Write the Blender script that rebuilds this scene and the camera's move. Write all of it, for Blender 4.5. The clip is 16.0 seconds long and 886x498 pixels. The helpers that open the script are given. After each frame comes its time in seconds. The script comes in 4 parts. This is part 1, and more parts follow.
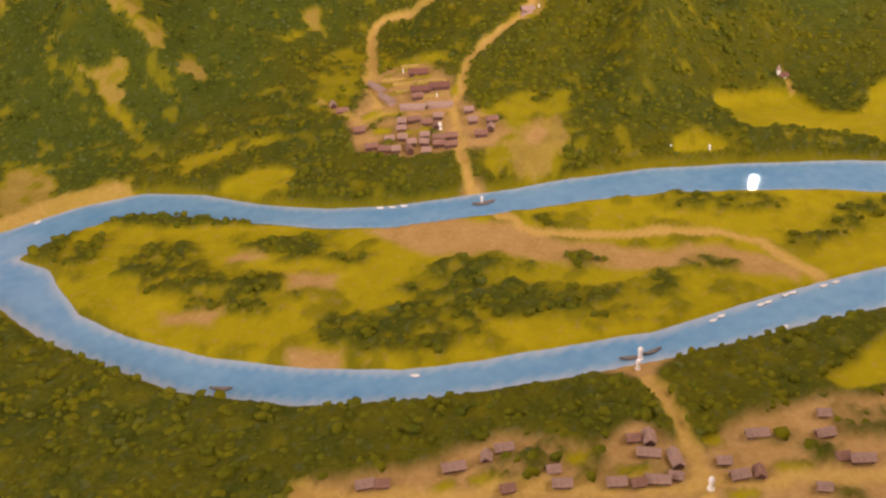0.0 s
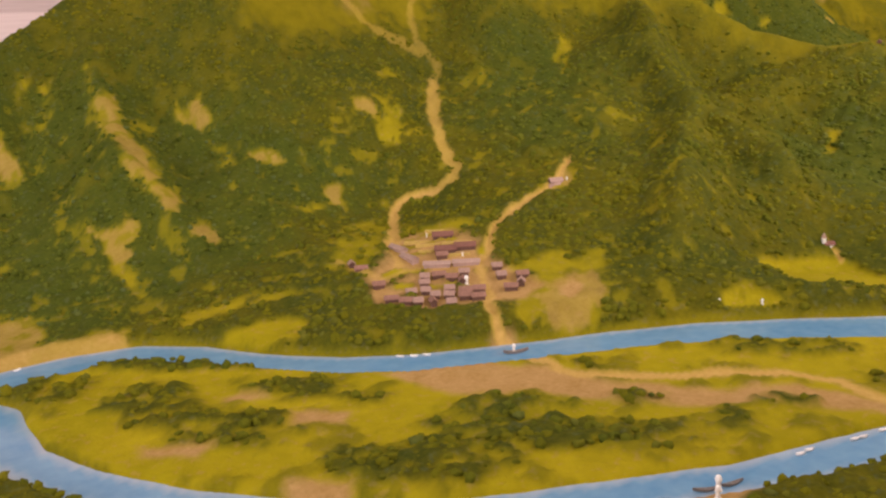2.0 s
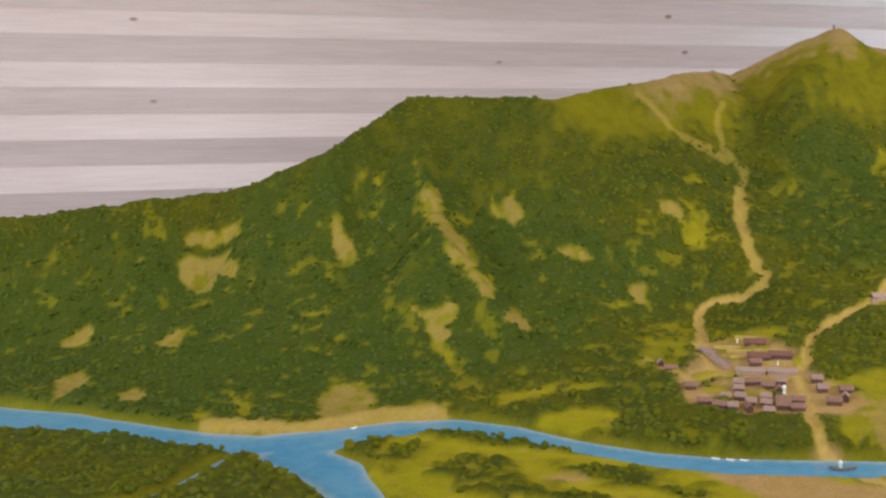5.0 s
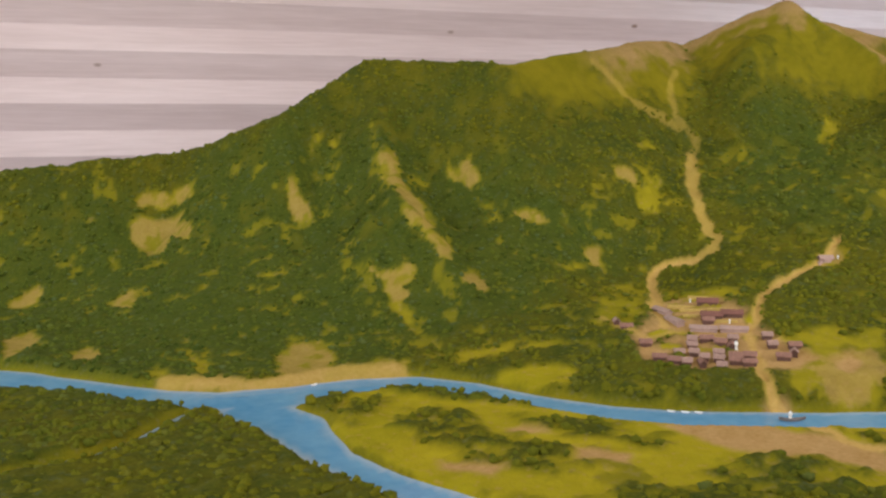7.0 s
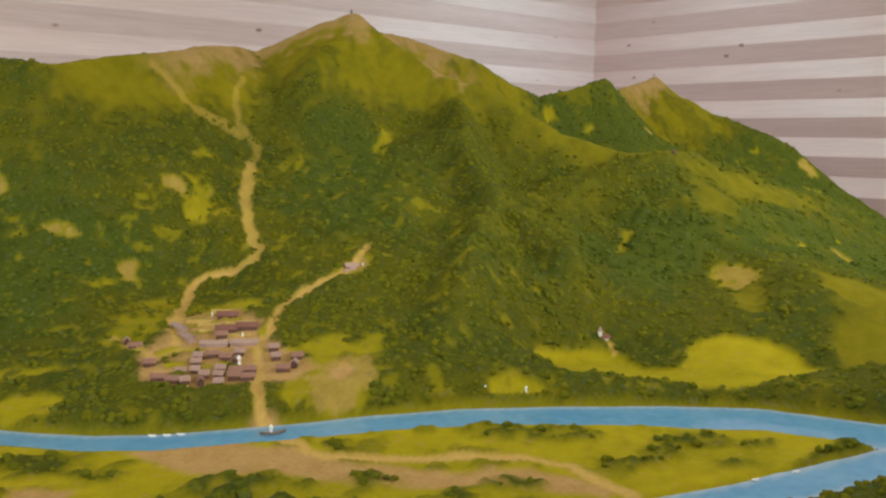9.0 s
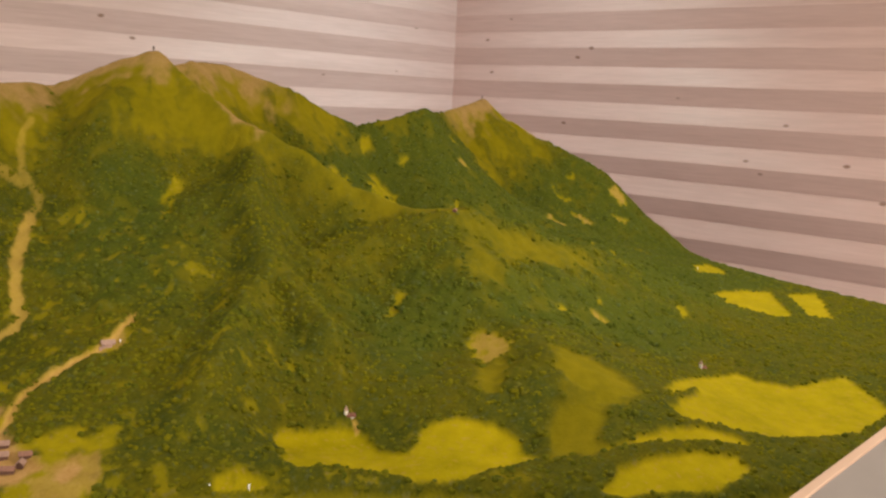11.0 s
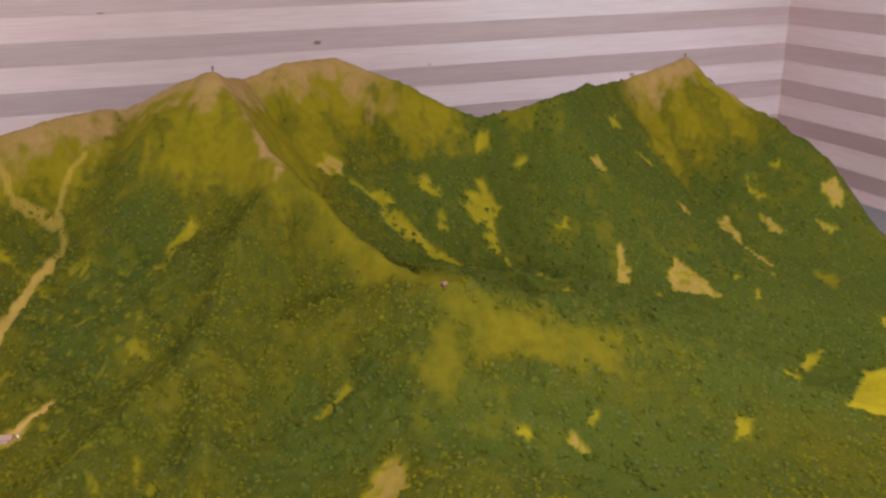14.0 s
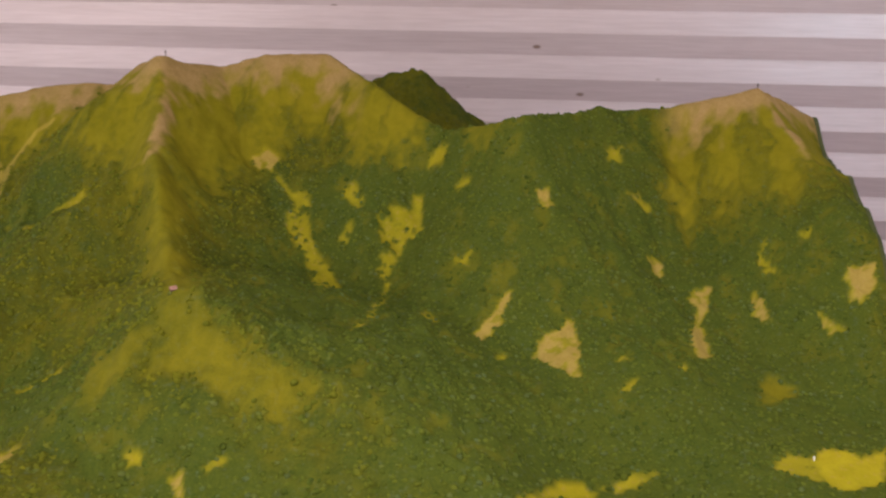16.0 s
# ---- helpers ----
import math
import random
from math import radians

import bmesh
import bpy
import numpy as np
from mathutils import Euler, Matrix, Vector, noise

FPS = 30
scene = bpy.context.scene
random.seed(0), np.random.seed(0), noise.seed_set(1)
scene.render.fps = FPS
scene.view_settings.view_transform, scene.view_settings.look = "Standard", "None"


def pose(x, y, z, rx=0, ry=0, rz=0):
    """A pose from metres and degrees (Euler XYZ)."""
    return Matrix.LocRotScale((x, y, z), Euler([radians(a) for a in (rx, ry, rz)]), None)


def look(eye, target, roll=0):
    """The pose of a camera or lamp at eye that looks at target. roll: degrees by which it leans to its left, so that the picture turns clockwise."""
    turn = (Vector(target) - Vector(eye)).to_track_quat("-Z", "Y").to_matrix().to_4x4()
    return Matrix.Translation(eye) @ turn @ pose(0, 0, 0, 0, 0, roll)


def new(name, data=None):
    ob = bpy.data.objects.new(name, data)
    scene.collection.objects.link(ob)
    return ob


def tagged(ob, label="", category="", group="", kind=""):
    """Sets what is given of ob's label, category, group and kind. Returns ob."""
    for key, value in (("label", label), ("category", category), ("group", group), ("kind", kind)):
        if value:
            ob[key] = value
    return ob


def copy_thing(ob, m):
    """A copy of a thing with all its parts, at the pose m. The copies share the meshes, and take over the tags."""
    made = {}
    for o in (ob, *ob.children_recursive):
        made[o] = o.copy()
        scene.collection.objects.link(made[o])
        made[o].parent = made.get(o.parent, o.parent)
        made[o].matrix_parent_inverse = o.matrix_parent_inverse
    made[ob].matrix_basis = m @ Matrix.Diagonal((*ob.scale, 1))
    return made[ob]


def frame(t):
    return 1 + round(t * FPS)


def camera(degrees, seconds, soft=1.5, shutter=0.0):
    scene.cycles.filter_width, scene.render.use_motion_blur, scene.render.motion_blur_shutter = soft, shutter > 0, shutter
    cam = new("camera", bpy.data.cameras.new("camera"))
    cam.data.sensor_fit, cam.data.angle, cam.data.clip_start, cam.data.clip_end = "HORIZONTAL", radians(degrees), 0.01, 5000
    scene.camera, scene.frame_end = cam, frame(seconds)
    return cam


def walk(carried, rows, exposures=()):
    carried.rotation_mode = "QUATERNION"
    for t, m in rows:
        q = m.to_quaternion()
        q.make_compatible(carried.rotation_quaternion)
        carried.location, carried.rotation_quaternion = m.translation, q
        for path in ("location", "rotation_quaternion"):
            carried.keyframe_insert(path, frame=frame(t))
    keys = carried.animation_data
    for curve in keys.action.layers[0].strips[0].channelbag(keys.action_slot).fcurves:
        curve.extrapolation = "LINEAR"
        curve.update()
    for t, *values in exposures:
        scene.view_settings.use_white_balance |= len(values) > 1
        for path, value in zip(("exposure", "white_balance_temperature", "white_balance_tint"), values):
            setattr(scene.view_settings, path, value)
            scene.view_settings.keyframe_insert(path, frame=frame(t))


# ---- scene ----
# A painted relief model of a mountain valley behind a low wooden parapet, in a room with timber walls.
cam = camera(52.0, 16.0, soft=2.4)
PATH = [
    (0, (0.316, 0.020, 1.320), (1.201, 1.410, 0.375), -4.0),
    (0.5, (0.292, 0.068, 1.243), (1.259, 1.483, 0.422), -0.4),
    (1, (0.321, 0.092, 1.159), (1.307, 1.547, 0.437), -0.8),
    (1.5, (0.317, 0.107, 1.114), (1.330, 1.615, 0.559), -0.4),
    (2, (0.321, 0.084, 1.114), (1.326, 1.642, 0.695), -3.1),
    (2.5, (0.313, 0.073, 1.128), (1.320, 1.671, 0.918), 0.2),
    (3, (0.313, 0.066, 1.134), (1.335, 1.655, 0.925), 2.0),
    (3.5, (0.320, 0.055, 1.131), (1.383, 1.619, 0.946), 2.2),
    (4, (0.299, 0.084, 1.119), (1.161, 1.770, 0.960), 0.7),
    (4.5, (0.259, 0.070, 1.116), (0.953, 1.830, 0.947), -0.8),
    (4.7, (0.237, 0.070, 1.116), (0.885, 1.847, 0.943), -1.1),
    (5.75, (0.198, 0.072, 1.104), (0.542, 1.924, 0.855), -0.8),
    (6.8, (0.178, 0.069, 1.095), (0.678, 1.877, 0.796), -0.6),
    (7, (0.192, 0.071, 1.090), (0.842, 1.839, 0.847), -0.4),
    (7.5, (0.265, 0.079, 1.076), (1.084, 1.781, 0.872), 0.4),
    (8, (0.329, 0.057, 1.091), (1.300, 1.677, 0.887), 1.2),
    (8.5, (0.366, 0.009, 1.110), (1.483, 1.537, 0.938), -0.1),
    (9, (0.426, -0.016, 1.102), (1.659, 1.410, 0.865), 0.6),
    (9.5, (0.467, -0.052, 1.100), (1.801, 1.282, 0.871), 0.7),
    (10, (0.499, -0.080, 1.130), (1.905, 1.179, 0.909), 1.9),
    (10.2, (0.505, -0.100, 1.136), (1.962, 1.103, 0.940), 2.6),
    (11.2, (0.573, -0.237, 1.408), (1.944, 1.030, 1.055), 3.1),
    (12.3, (0.635, -0.425, 1.711), (1.822, 0.943, 1.136), 3.2),
    (12.5, (0.716, -0.465, 1.732), (1.843, 0.948, 1.147), 1.9),
    (13, (0.898, -0.361, 1.737), (1.883, 1.149, 1.138), 2.4),
    (13.5, (1.149, -0.260, 1.739), (2.026, 1.283, 1.061), 0.4),
    (14, (1.581, -0.409, 1.762), (2.232, 1.264, 1.140), -0.7),
    (14.5, (1.973, -0.445, 1.742), (2.491, 1.260, 1.082), -0.9),
    (15, (2.278, -0.348, 1.753), (2.600, 1.401, 1.083), -0.8),
    (15.5, (2.673, -0.436, 1.761), (2.688, 1.347, 1.105), -0.4),
    (16, (2.945, -0.380, 1.729), (2.752, 1.410, 1.121), 0.5),
]
walk(cam, [(t, look(eye, target, roll)) for t, eye, target, roll in PATH],
     [(0, 0.38, 8300, 26), (1.0, 0.38, 8100, 25), (2.0, 0.36, 7800, 24), (2.5, 0.3, 7200, 17), (3.0, 0.27, 6900, 11), (3.5, 0.24, 6500, 2), (4.0, 0.27, 6700, 9), (4.5, 0.24, 6300, -1), (7.0, 0.22, 6600, 7),
      (8.0, 0.2, 6400, 2), (8.5, 0.22, 6800, 5), (9.0, 0.2, 7000, -1), (9.5, 0.15, 8300, 6), (10.0, 0.17, 9000, 13), (12.5, 0.12, 7200, 9), (13.0, 0.1, 6600, 8), (13.5, 0.06, 6700, 13), (14.0, 0.14, 6800, 16), (14.5, 0.14, 6700, 13), (15.0, 0.17, 6700, 17), (16.0, 0.15, 6700, 15)])

# ---------------------------------------------------------------- light
ROOM = dict(x0=-3.0, x1=6.44, y0=-3.2, y1=5.03, top=3.05)

world = bpy.data.worlds.new("sky")
world.use_nodes = True
scene.world = world
sky = world.node_tree.nodes.new("ShaderNodeTexSky")
sky.sky_type, sky.sun_disc, sky.sun_elevation, sky.sun_rotation = "NISHITA", False, radians(40), radians(200)
world.node_tree.links.new(sky.outputs[0], world.node_tree.nodes["Background"].inputs[0])
world.node_tree.nodes["Background"].inputs[1].default_value = 0.12


def area(name, place, target, sx, sy, watts, colour):
    lamp = bpy.data.lights.new(name, "AREA")
    lamp.shape, lamp.size, lamp.size_y, lamp.energy, lamp.color = "RECTANGLE", sx, sy, watts, colour
    ob = new(name, lamp)
    ob.matrix_world = look(place, target)
    return ob


area("window_light", (1.6, -3.12, 1.9), (1.6, 5.0, 3.0), 3.6, 1.5, 110, (1.0, 0.95, 0.93))
area("window_light", (-2.92, 1.2, 1.9), (5.0, 1.4, 1.4), 3.0, 1.5, 70, (0.96, 0.95, 0.98))
for lx, ly in ((5.26, 3.66), (5.05, 3.49)):
    area("spot_light", (lx, ly, 2.93), (lx, ly, 0), 0.06, 0.025, 10, (0.62, 0.86, 1.0))
# unseen tubes added as fill, kept where the river does not mirror them
for lx, ly, length, watts in ((4.7, -1.0, 1.2, 27), (0.2, 3.6, 1.2, 8), (3.1, 0.2, 1.2, 34)):
    area("fill_light", (lx, ly, 2.93), (lx, ly, 0), length, 0.16, watts, (1.0, 0.97, 0.95))


# ---------------------------------------------------------------- materials
def material(name, rough=0.8, metal=0.0):
    m = bpy.data.materials.new(name)
    m.use_nodes = True
    b = m.node_tree.nodes["Principled BSDF"]
    b.inputs["Roughness"].default_value, b.inputs["Metallic"].default_value = rough, metal
    return m, m.node_tree, b


def node(tree, kind, **inputs):
    n = tree.nodes.new(kind)
    for key, value in inputs.items():
        n.inputs[key].default_value = value
    return n


def noise_node(tree, vector, scale, detail=4.0, rough=0.55):
    n = node(tree, "ShaderNodeTexNoise", Scale=scale, Detail=detail, Roughness=rough)
    if vector:
        tree.links.new(vector, n.inputs["Vector"])
    return n.outputs[0]


def ramp(tree, fac, stops):
    r = tree.nodes.new("ShaderNodeValToRGB")
    e = r.color_ramp.elements
    while len(e) < len(stops):
        e.new(0.5)
    for one, (at, colour) in zip(e, stops):
        one.position, one.color = at, (*colour, 1)
    tree.links.new(fac, r.inputs[0])
    return r.outputs[0]


def mix(tree, fac, a, b, how="MIX"):
    m = tree.nodes.new("ShaderNodeMix")
    m.data_type, m.blend_type = "RGBA", how
    for socket, value in ((m.inputs[0], fac), (m.inputs[6], a), (m.inputs[7], b)):
        if isinstance(value, (int, float)):
            socket.default_value = value
        elif isinstance(value, tuple):
            socket.default_value = (*value, 1)
        else:
            tree.links.new(value, socket)
    return m.outputs[2]


def bump(tree, b, height, strength, distance):
    n = node(tree, "ShaderNodeBump", Strength=strength, Distance=distance)
    tree.links.new(height, n.inputs["Height"])
    tree.links.new(n.outputs[0], b.inputs["Normal"])


def plain(name, colour, rough=0.7, spread=0.12, scale=40.0, relief=0.0, metal=0.0):
    """A surface of one colour with faint unevenness at two scales."""
    m, tree, b = material(name, rough, metal)
    at = tree.nodes.new("ShaderNodeTexCoord").outputs["Object"]
    dark, light = tuple(c * (1 - spread) for c in colour), tuple(min(1, c * (1 + spread)) for c in colour)
    fine, broad = noise_node(tree, at, scale), noise_node(tree, at, scale / 9)
    col = mix(tree, 0.5, ramp(tree, fine, ((0.3, dark), (0.7, light))), ramp(tree, broad, ((0.3, dark), (0.7, light))))
    tree.links.new(col, b.inputs["Base Color"])
    if relief:
        bump(tree, b, fine, 0.5, relief)
    return m


def ground_material():
    m, tree, b = material("painted_ground", 0.92)
    b.inputs["Specular IOR Level"].default_value = 0.06
    at = tree.nodes.new("ShaderNodeTexCoord").outputs["Object"]

    def attribute(name):
        a = tree.nodes.new("ShaderNodeAttribute")
        a.attribute_name = name
        return a.outputs["Fac"]

    fine, mid, broad = noise_node(tree, at, 170, 5), noise_node(tree, at, 38, 5), noise_node(tree, at, 7, 3)
    forest = mix(tree, 0.5, ramp(tree, fine, ((0.38, (0.034, 0.044, 0.005)), (0.62, (0.116, 0.116, 0.009)))),
                 ramp(tree, mid, ((0.38, (0.042, 0.058, 0.008)), (0.62, (0.116, 0.110, 0.008)))))
    forest = mix(tree, 0.35, forest, ramp(tree, broad, ((0.38, (0.048, 0.072, 0.013)), (0.62, (0.128, 0.114, 0.008)))))
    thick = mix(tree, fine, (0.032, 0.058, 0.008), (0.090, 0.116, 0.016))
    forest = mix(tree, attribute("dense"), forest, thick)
    speckle = ramp(tree, noise_node(tree, at, 95, 2), ((0.58, (0, 0, 0)), (0.68, (0.5, 0.5, 0.5))))
    forest = mix(tree, speckle, forest, (0.085, 0.110, 0.050))
    meadow = mix(tree, 0.5, ramp(tree, mid, ((0.3, (0.285, 0.245, 0.009)), (0.7, (0.430, 0.362, 0.016)))),
                 ramp(tree, broad, ((0.35, (0.250, 0.222, 0.009)), (0.65, (0.415, 0.330, 0.017)))))
    meadow = mix(tree, speckle, meadow, (0.396, 0.267, 0.067))
    alp = mix(tree, 0.5, ramp(tree, mid, ((0.34, (0.162, 0.146, 0.007)), (0.66, (0.236, 0.196, 0.011)))),
              ramp(tree, broad, ((0.34, (0.150, 0.136, 0.007)), (0.66, (0.230, 0.190, 0.012)))))
    sand = mix(tree, 0.5, ramp(tree, fine, ((0.3, (0.36, 0.215, 0.07)), (0.7, (0.53, 0.335, 0.15)))),
               ramp(tree, mid, ((0.3, (0.38, 0.225, 0.07)), (0.7, (0.52, 0.33, 0.14)))))
    rock = mix(tree, 0.5, ramp(tree, fine, ((0.3, (0.30, 0.190, 0.070)), (0.7, (0.43, 0.275, 0.125)))),
               ramp(tree, mid, ((0.3, (0.29, 0.185, 0.068)), (0.7, (0.42, 0.268, 0.120)))))
    col = mix(tree, attribute("alp"), forest, alp)
    col = mix(tree, attribute("field"), col, meadow)
    col = mix(tree, attribute("rock"), col, rock)
    col = mix(tree, attribute("bare"), col, sand)
    road = mix(tree, fine, (0.44, 0.275, 0.065), (0.64, 0.43, 0.15))
    col = mix(tree, attribute("road"), col, road)
    tree.links.new(col, b.inputs["Base Color"])
    bump(tree, b, fine, 0.6, 0.004)
    return m


def foliage_material():
    m, tree, b = material("flock_foliage", 0.95)
    b.inputs["Specular IOR Level"].default_value = 0.05
    at = tree.nodes.new("ShaderNodeTexCoord").outputs["Object"]
    tone = tree.nodes.new("ShaderNodeNewGeometry").outputs["Random Per Island"]
    fine, broad = noise_node(tree, at, 420, 3), noise_node(tree, at, 6, 3)
    leaf = ramp(tree, tone, ((0.0, (0.058, 0.088, 0.013)), (0.45, (0.148, 0.156, 0.012)), (0.88, (0.225, 0.212, 0.014)), (1.0, (0.130, 0.165, 0.060))))
    patchy = noise_node(tree, at, 42, 4)
    col = mix(tree, 0.3, leaf, ramp(tree, fine, ((0.38, (0.070, 0.082, 0.008)), (0.62, (0.190, 0.182, 0.012)))))
    col = mix(tree, 0.3, col, ramp(tree, patchy, ((0.38, (0.058, 0.082, 0.012)), (0.62, (0.190, 0.172, 0.008)))))
    col = mix(tree, 0.3, col, ramp(tree, broad, ((0.38, (0.070, 0.104, 0.018)), (0.62, (0.165, 0.145, 0.008)))))
    a = tree.nodes.new("ShaderNodeAttribute")
    a.attribute_name = "dense"
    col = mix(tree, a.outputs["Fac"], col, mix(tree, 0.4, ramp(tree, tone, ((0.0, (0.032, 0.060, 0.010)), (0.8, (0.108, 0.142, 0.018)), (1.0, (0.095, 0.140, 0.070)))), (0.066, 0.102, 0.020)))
    tree.links.new(col, b.inputs["Base Color"])
    bump(tree, b, fine, 0.8, 0.003)
    return m


def water_material():
    m, tree, b = material("painted_river", 0.03)
    b.inputs["Specular IOR Level"].default_value = 0.28
    at = tree.nodes.new("ShaderNodeTexCoord").outputs["Object"]
    a = tree.nodes.new("ShaderNodeAttribute")
    a.attribute_name = "shore"
    streak, broad = noise_node(tree, at, 60, 4), noise_node(tree, at, 9, 3)
    blue = mix(tree, 0.5, ramp(tree, streak, ((0.3, (0.090, 0.29, 0.52)), (0.7, (0.17, 0.39, 0.60)))),
               ramp(tree, broad, ((0.3, (0.085, 0.28, 0.53)), (0.7, (0.20, 0.40, 0.60)))))
    tree.links.new(mix(tree, a.outputs["Fac"], blue, (0.46, 0.52, 0.60)), b.inputs["Base Color"])
    bump(tree, b, streak, 0.06, 0.001)
    return m


def timber_material(name, light, dark, along, rough=0.55):
    """Pale softwood: grain drawn out along one axis, growth bands, small dark knots."""
    m, tree, b = material(name, rough)
    at = tree.nodes.new("ShaderNodeTexCoord").outputs["Object"]
    info = tree.nodes.new("ShaderNodeObjectInfo").outputs["Random"]
    shift = tree.nodes.new("ShaderNodeVectorMath")
    shift.operation = "MULTIPLY_ADD"
    tree.links.new(at, shift.inputs[0])
    shift.inputs[1].default_value = (1, 1, 1)
    comb = tree.nodes.new("ShaderNodeCombineXYZ")
    times = node(tree, "ShaderNodeMath")
    times.operation = "MULTIPLY"
    tree.links.new(info, times.inputs[0])
    times.inputs[1].default_value = 37.0
    for n in range(3):
        tree.links.new(times.outputs[0], comb.inputs[n])
    tree.links.new(comb.outputs[0], shift.inputs[2])
    stretch = tree.nodes.new("ShaderNodeMapping")
    stretch.inputs["Scale"].default_value = tuple(0.06 if n == along else 1.0 for n in range(3))
    tree.links.new(shift.outputs[0], stretch.inputs[0])
    grain, band = noise_node(tree, stretch.outputs[0], 70, 5), noise_node(tree, stretch.outputs[0], 9, 3)
    spot = tree.nodes.new("ShaderNodeMapping")
    spot.inputs["Scale"].default_value = tuple(0.55 if n == along else 1.0 for n in range(3))
    tree.links.new(shift.outputs[0], spot.inputs[0])
    knot = node(tree, "ShaderNodeTexVoronoi", Scale=5.2, Randomness=1.0)
    tree.links.new(spot.outputs[0], knot.inputs["Vector"])
    col = mix(tree, 0.5, ramp(tree, grain, ((0.3, dark), (0.7, light))), ramp(tree, band, ((0.3, dark), (0.7, light))))
    mark = ramp(tree, knot.outputs["Distance"], ((0.04, (1, 1, 1)), (0.085, (0, 0, 0))))
    col = mix(tree, mark, col, (dark[0] * 0.5, dark[1] * 0.4, dark[2] * 0.33))
    tree.links.new(col, b.inputs["Base Color"])
    bump(tree, b, grain, 0.25, 0.002)
    return m


M_GROUND, M_LEAF, M_WATER = ground_material(), foliage_material(), water_material()
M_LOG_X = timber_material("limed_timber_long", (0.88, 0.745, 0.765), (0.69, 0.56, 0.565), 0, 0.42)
# same limed timber; the east wall's dimmer, warmer light is in its colours
M_LOG_Y = timber_material("limed_timber_side_dim", (0.72, 0.545, 0.53), (0.58, 0.42, 0.405), 1, 0.45)
M_RAIL = timber_material("planed_pine", (0.62, 0.44, 0.35), (0.53, 0.36, 0.27), 0, 0.45)
M_CARPET = plain("grey_floor_covering", (0.30, 0.28, 0.29), 0.9, 0.1, 220, 0.002)
M_PLASTER = plain("white_plaster", (0.72, 0.70, 0.68), 0.9, 0.04, 30)
M_BOARD = plain("grey_printed_board", (0.18, 0.165, 0.165), 0.6, 0.05, 12)
M_INK = plain("dark_print", (0.09, 0.065, 0.06), 0.6, 0.2, 80)
M_PRINT = plain("white_print", (0.80, 0.82, 0.84), 0.6, 0.05, 80)
M_PRINT_GREY = plain("grey_print", (0.24, 0.23, 0.25), 0.6, 0.15, 80)
M_WHITE = plain("white_paint", (0.90, 0.89, 0.88), 0.5, 0.05, 300)
M_ROOF = plain("brown_roof_paint", (0.28, 0.145, 0.110), 0.85, 0.4, 400)
M_ROOF_GREY = plain("grey_roof_paint", (0.36, 0.228, 0.190), 0.85, 0.35, 400)
M_ROOF_RED = plain("red_roof_paint", (0.20, 0.085, 0.065), 0.85, 0.3, 400)
M_HOUSE = plain("house_wall_paint", (0.13, 0.065, 0.05), 0.9, 0.25, 300)
M_STONE = plain("grey_stone_paint", (0.40, 0.27, 0.23), 0.9, 0.25, 200)
M_DARKWOOD = plain("dark_wood_paint", (0.12, 0.085, 0.07), 0.8, 0.3, 300)
M_EDGE = plain("dark_green_edge_paint", (0.06, 0.07, 0.014), 0.9, 0.25, 30)


# ---------------------------------------------------------------- helpers for meshes
def mesh_object(name, bm, mat, parent=None, label="", smooth=False):
    me = bpy.data.meshes.new(name)
    bm.normal_update()
    bm.to_mesh(me)
    bm.free()
    me.materials.append(mat)
    if smooth:
        me.shade_smooth()
    ob = new(name, me)
    if parent:
        ob.parent = parent
    if label:
        ob["label"] = label
    return ob


def part(name, bm, mat, parent, label="", smooth=False):
    return mesh_object(name, bm, mat, parent, label, smooth)


def box(bm, x0, x1, y0, y1, z0, z1, bevel=0.0):
    made = bmesh.ops.create_cube(bm, size=1.0)["verts"]
    for v in made:
        v.co = Vector(((x0 + x1) / 2 + v.co.x * (x1 - x0), (y0 + y1) / 2 + v.co.y * (y1 - y0), (z0 + z1) / 2 + v.co.z * (z1 - z0)))
    if bevel:
        edges = list({e for v in made for e in v.link_edges})
        bmesh.ops.bevel(bm, geom=edges, offset=bevel, segments=2, affect="EDGES", profile=0.6)
    return bm


def boxed(*a, bevel=0.0):
    return box(bmesh.new(), *a, bevel=bevel)


def empty(name, m=None):
    ob = new(name)
    ob.empty_display_size = 0.01
    if m is not None:
        ob.matrix_world = m
    return ob


# ---------------------------------------------------------------- numpy noise and plan shapes
def lattice(ix, iy, seed):
    h = (ix.astype(np.int64) * 374761393 + iy.astype(np.int64) * 668265263 + seed * 974711) & 0x7FFFFFFF
    h = ((h ^ (h >> 13)) * 1274126177) & 0x7FFFFFFF
    return ((h ^ (h >> 16)) & 0xFFFF) / 65535.0


def value_noise(x, y, seed=0):
    ix, iy = np.floor(x), np.floor(y)
    fx, fy = x - ix, y - iy
    fx, fy = fx * fx * (3 - 2 * fx), fy * fy * (3 - 2 * fy)
    a, b = lattice(ix, iy, seed), lattice(ix + 1, iy, seed)
    c, d = lattice(ix, iy + 1, seed), lattice(ix + 1, iy + 1, seed)
    return (a * (1 - fx) + b * fx) * (1 - fy) + (c * (1 - fx) + d * fx) * fy


def fbm(x, y, scale, octaves=4, seed=0):
    out, amp, total = 0 * x, 1.0, 0.0
    for n in range(octaves):
        out, total = out + amp * value_noise(x * scale * 2**n, y * scale * 2**n, seed + n), total + amp
        amp *= 0.5
    return out / total - 0.5


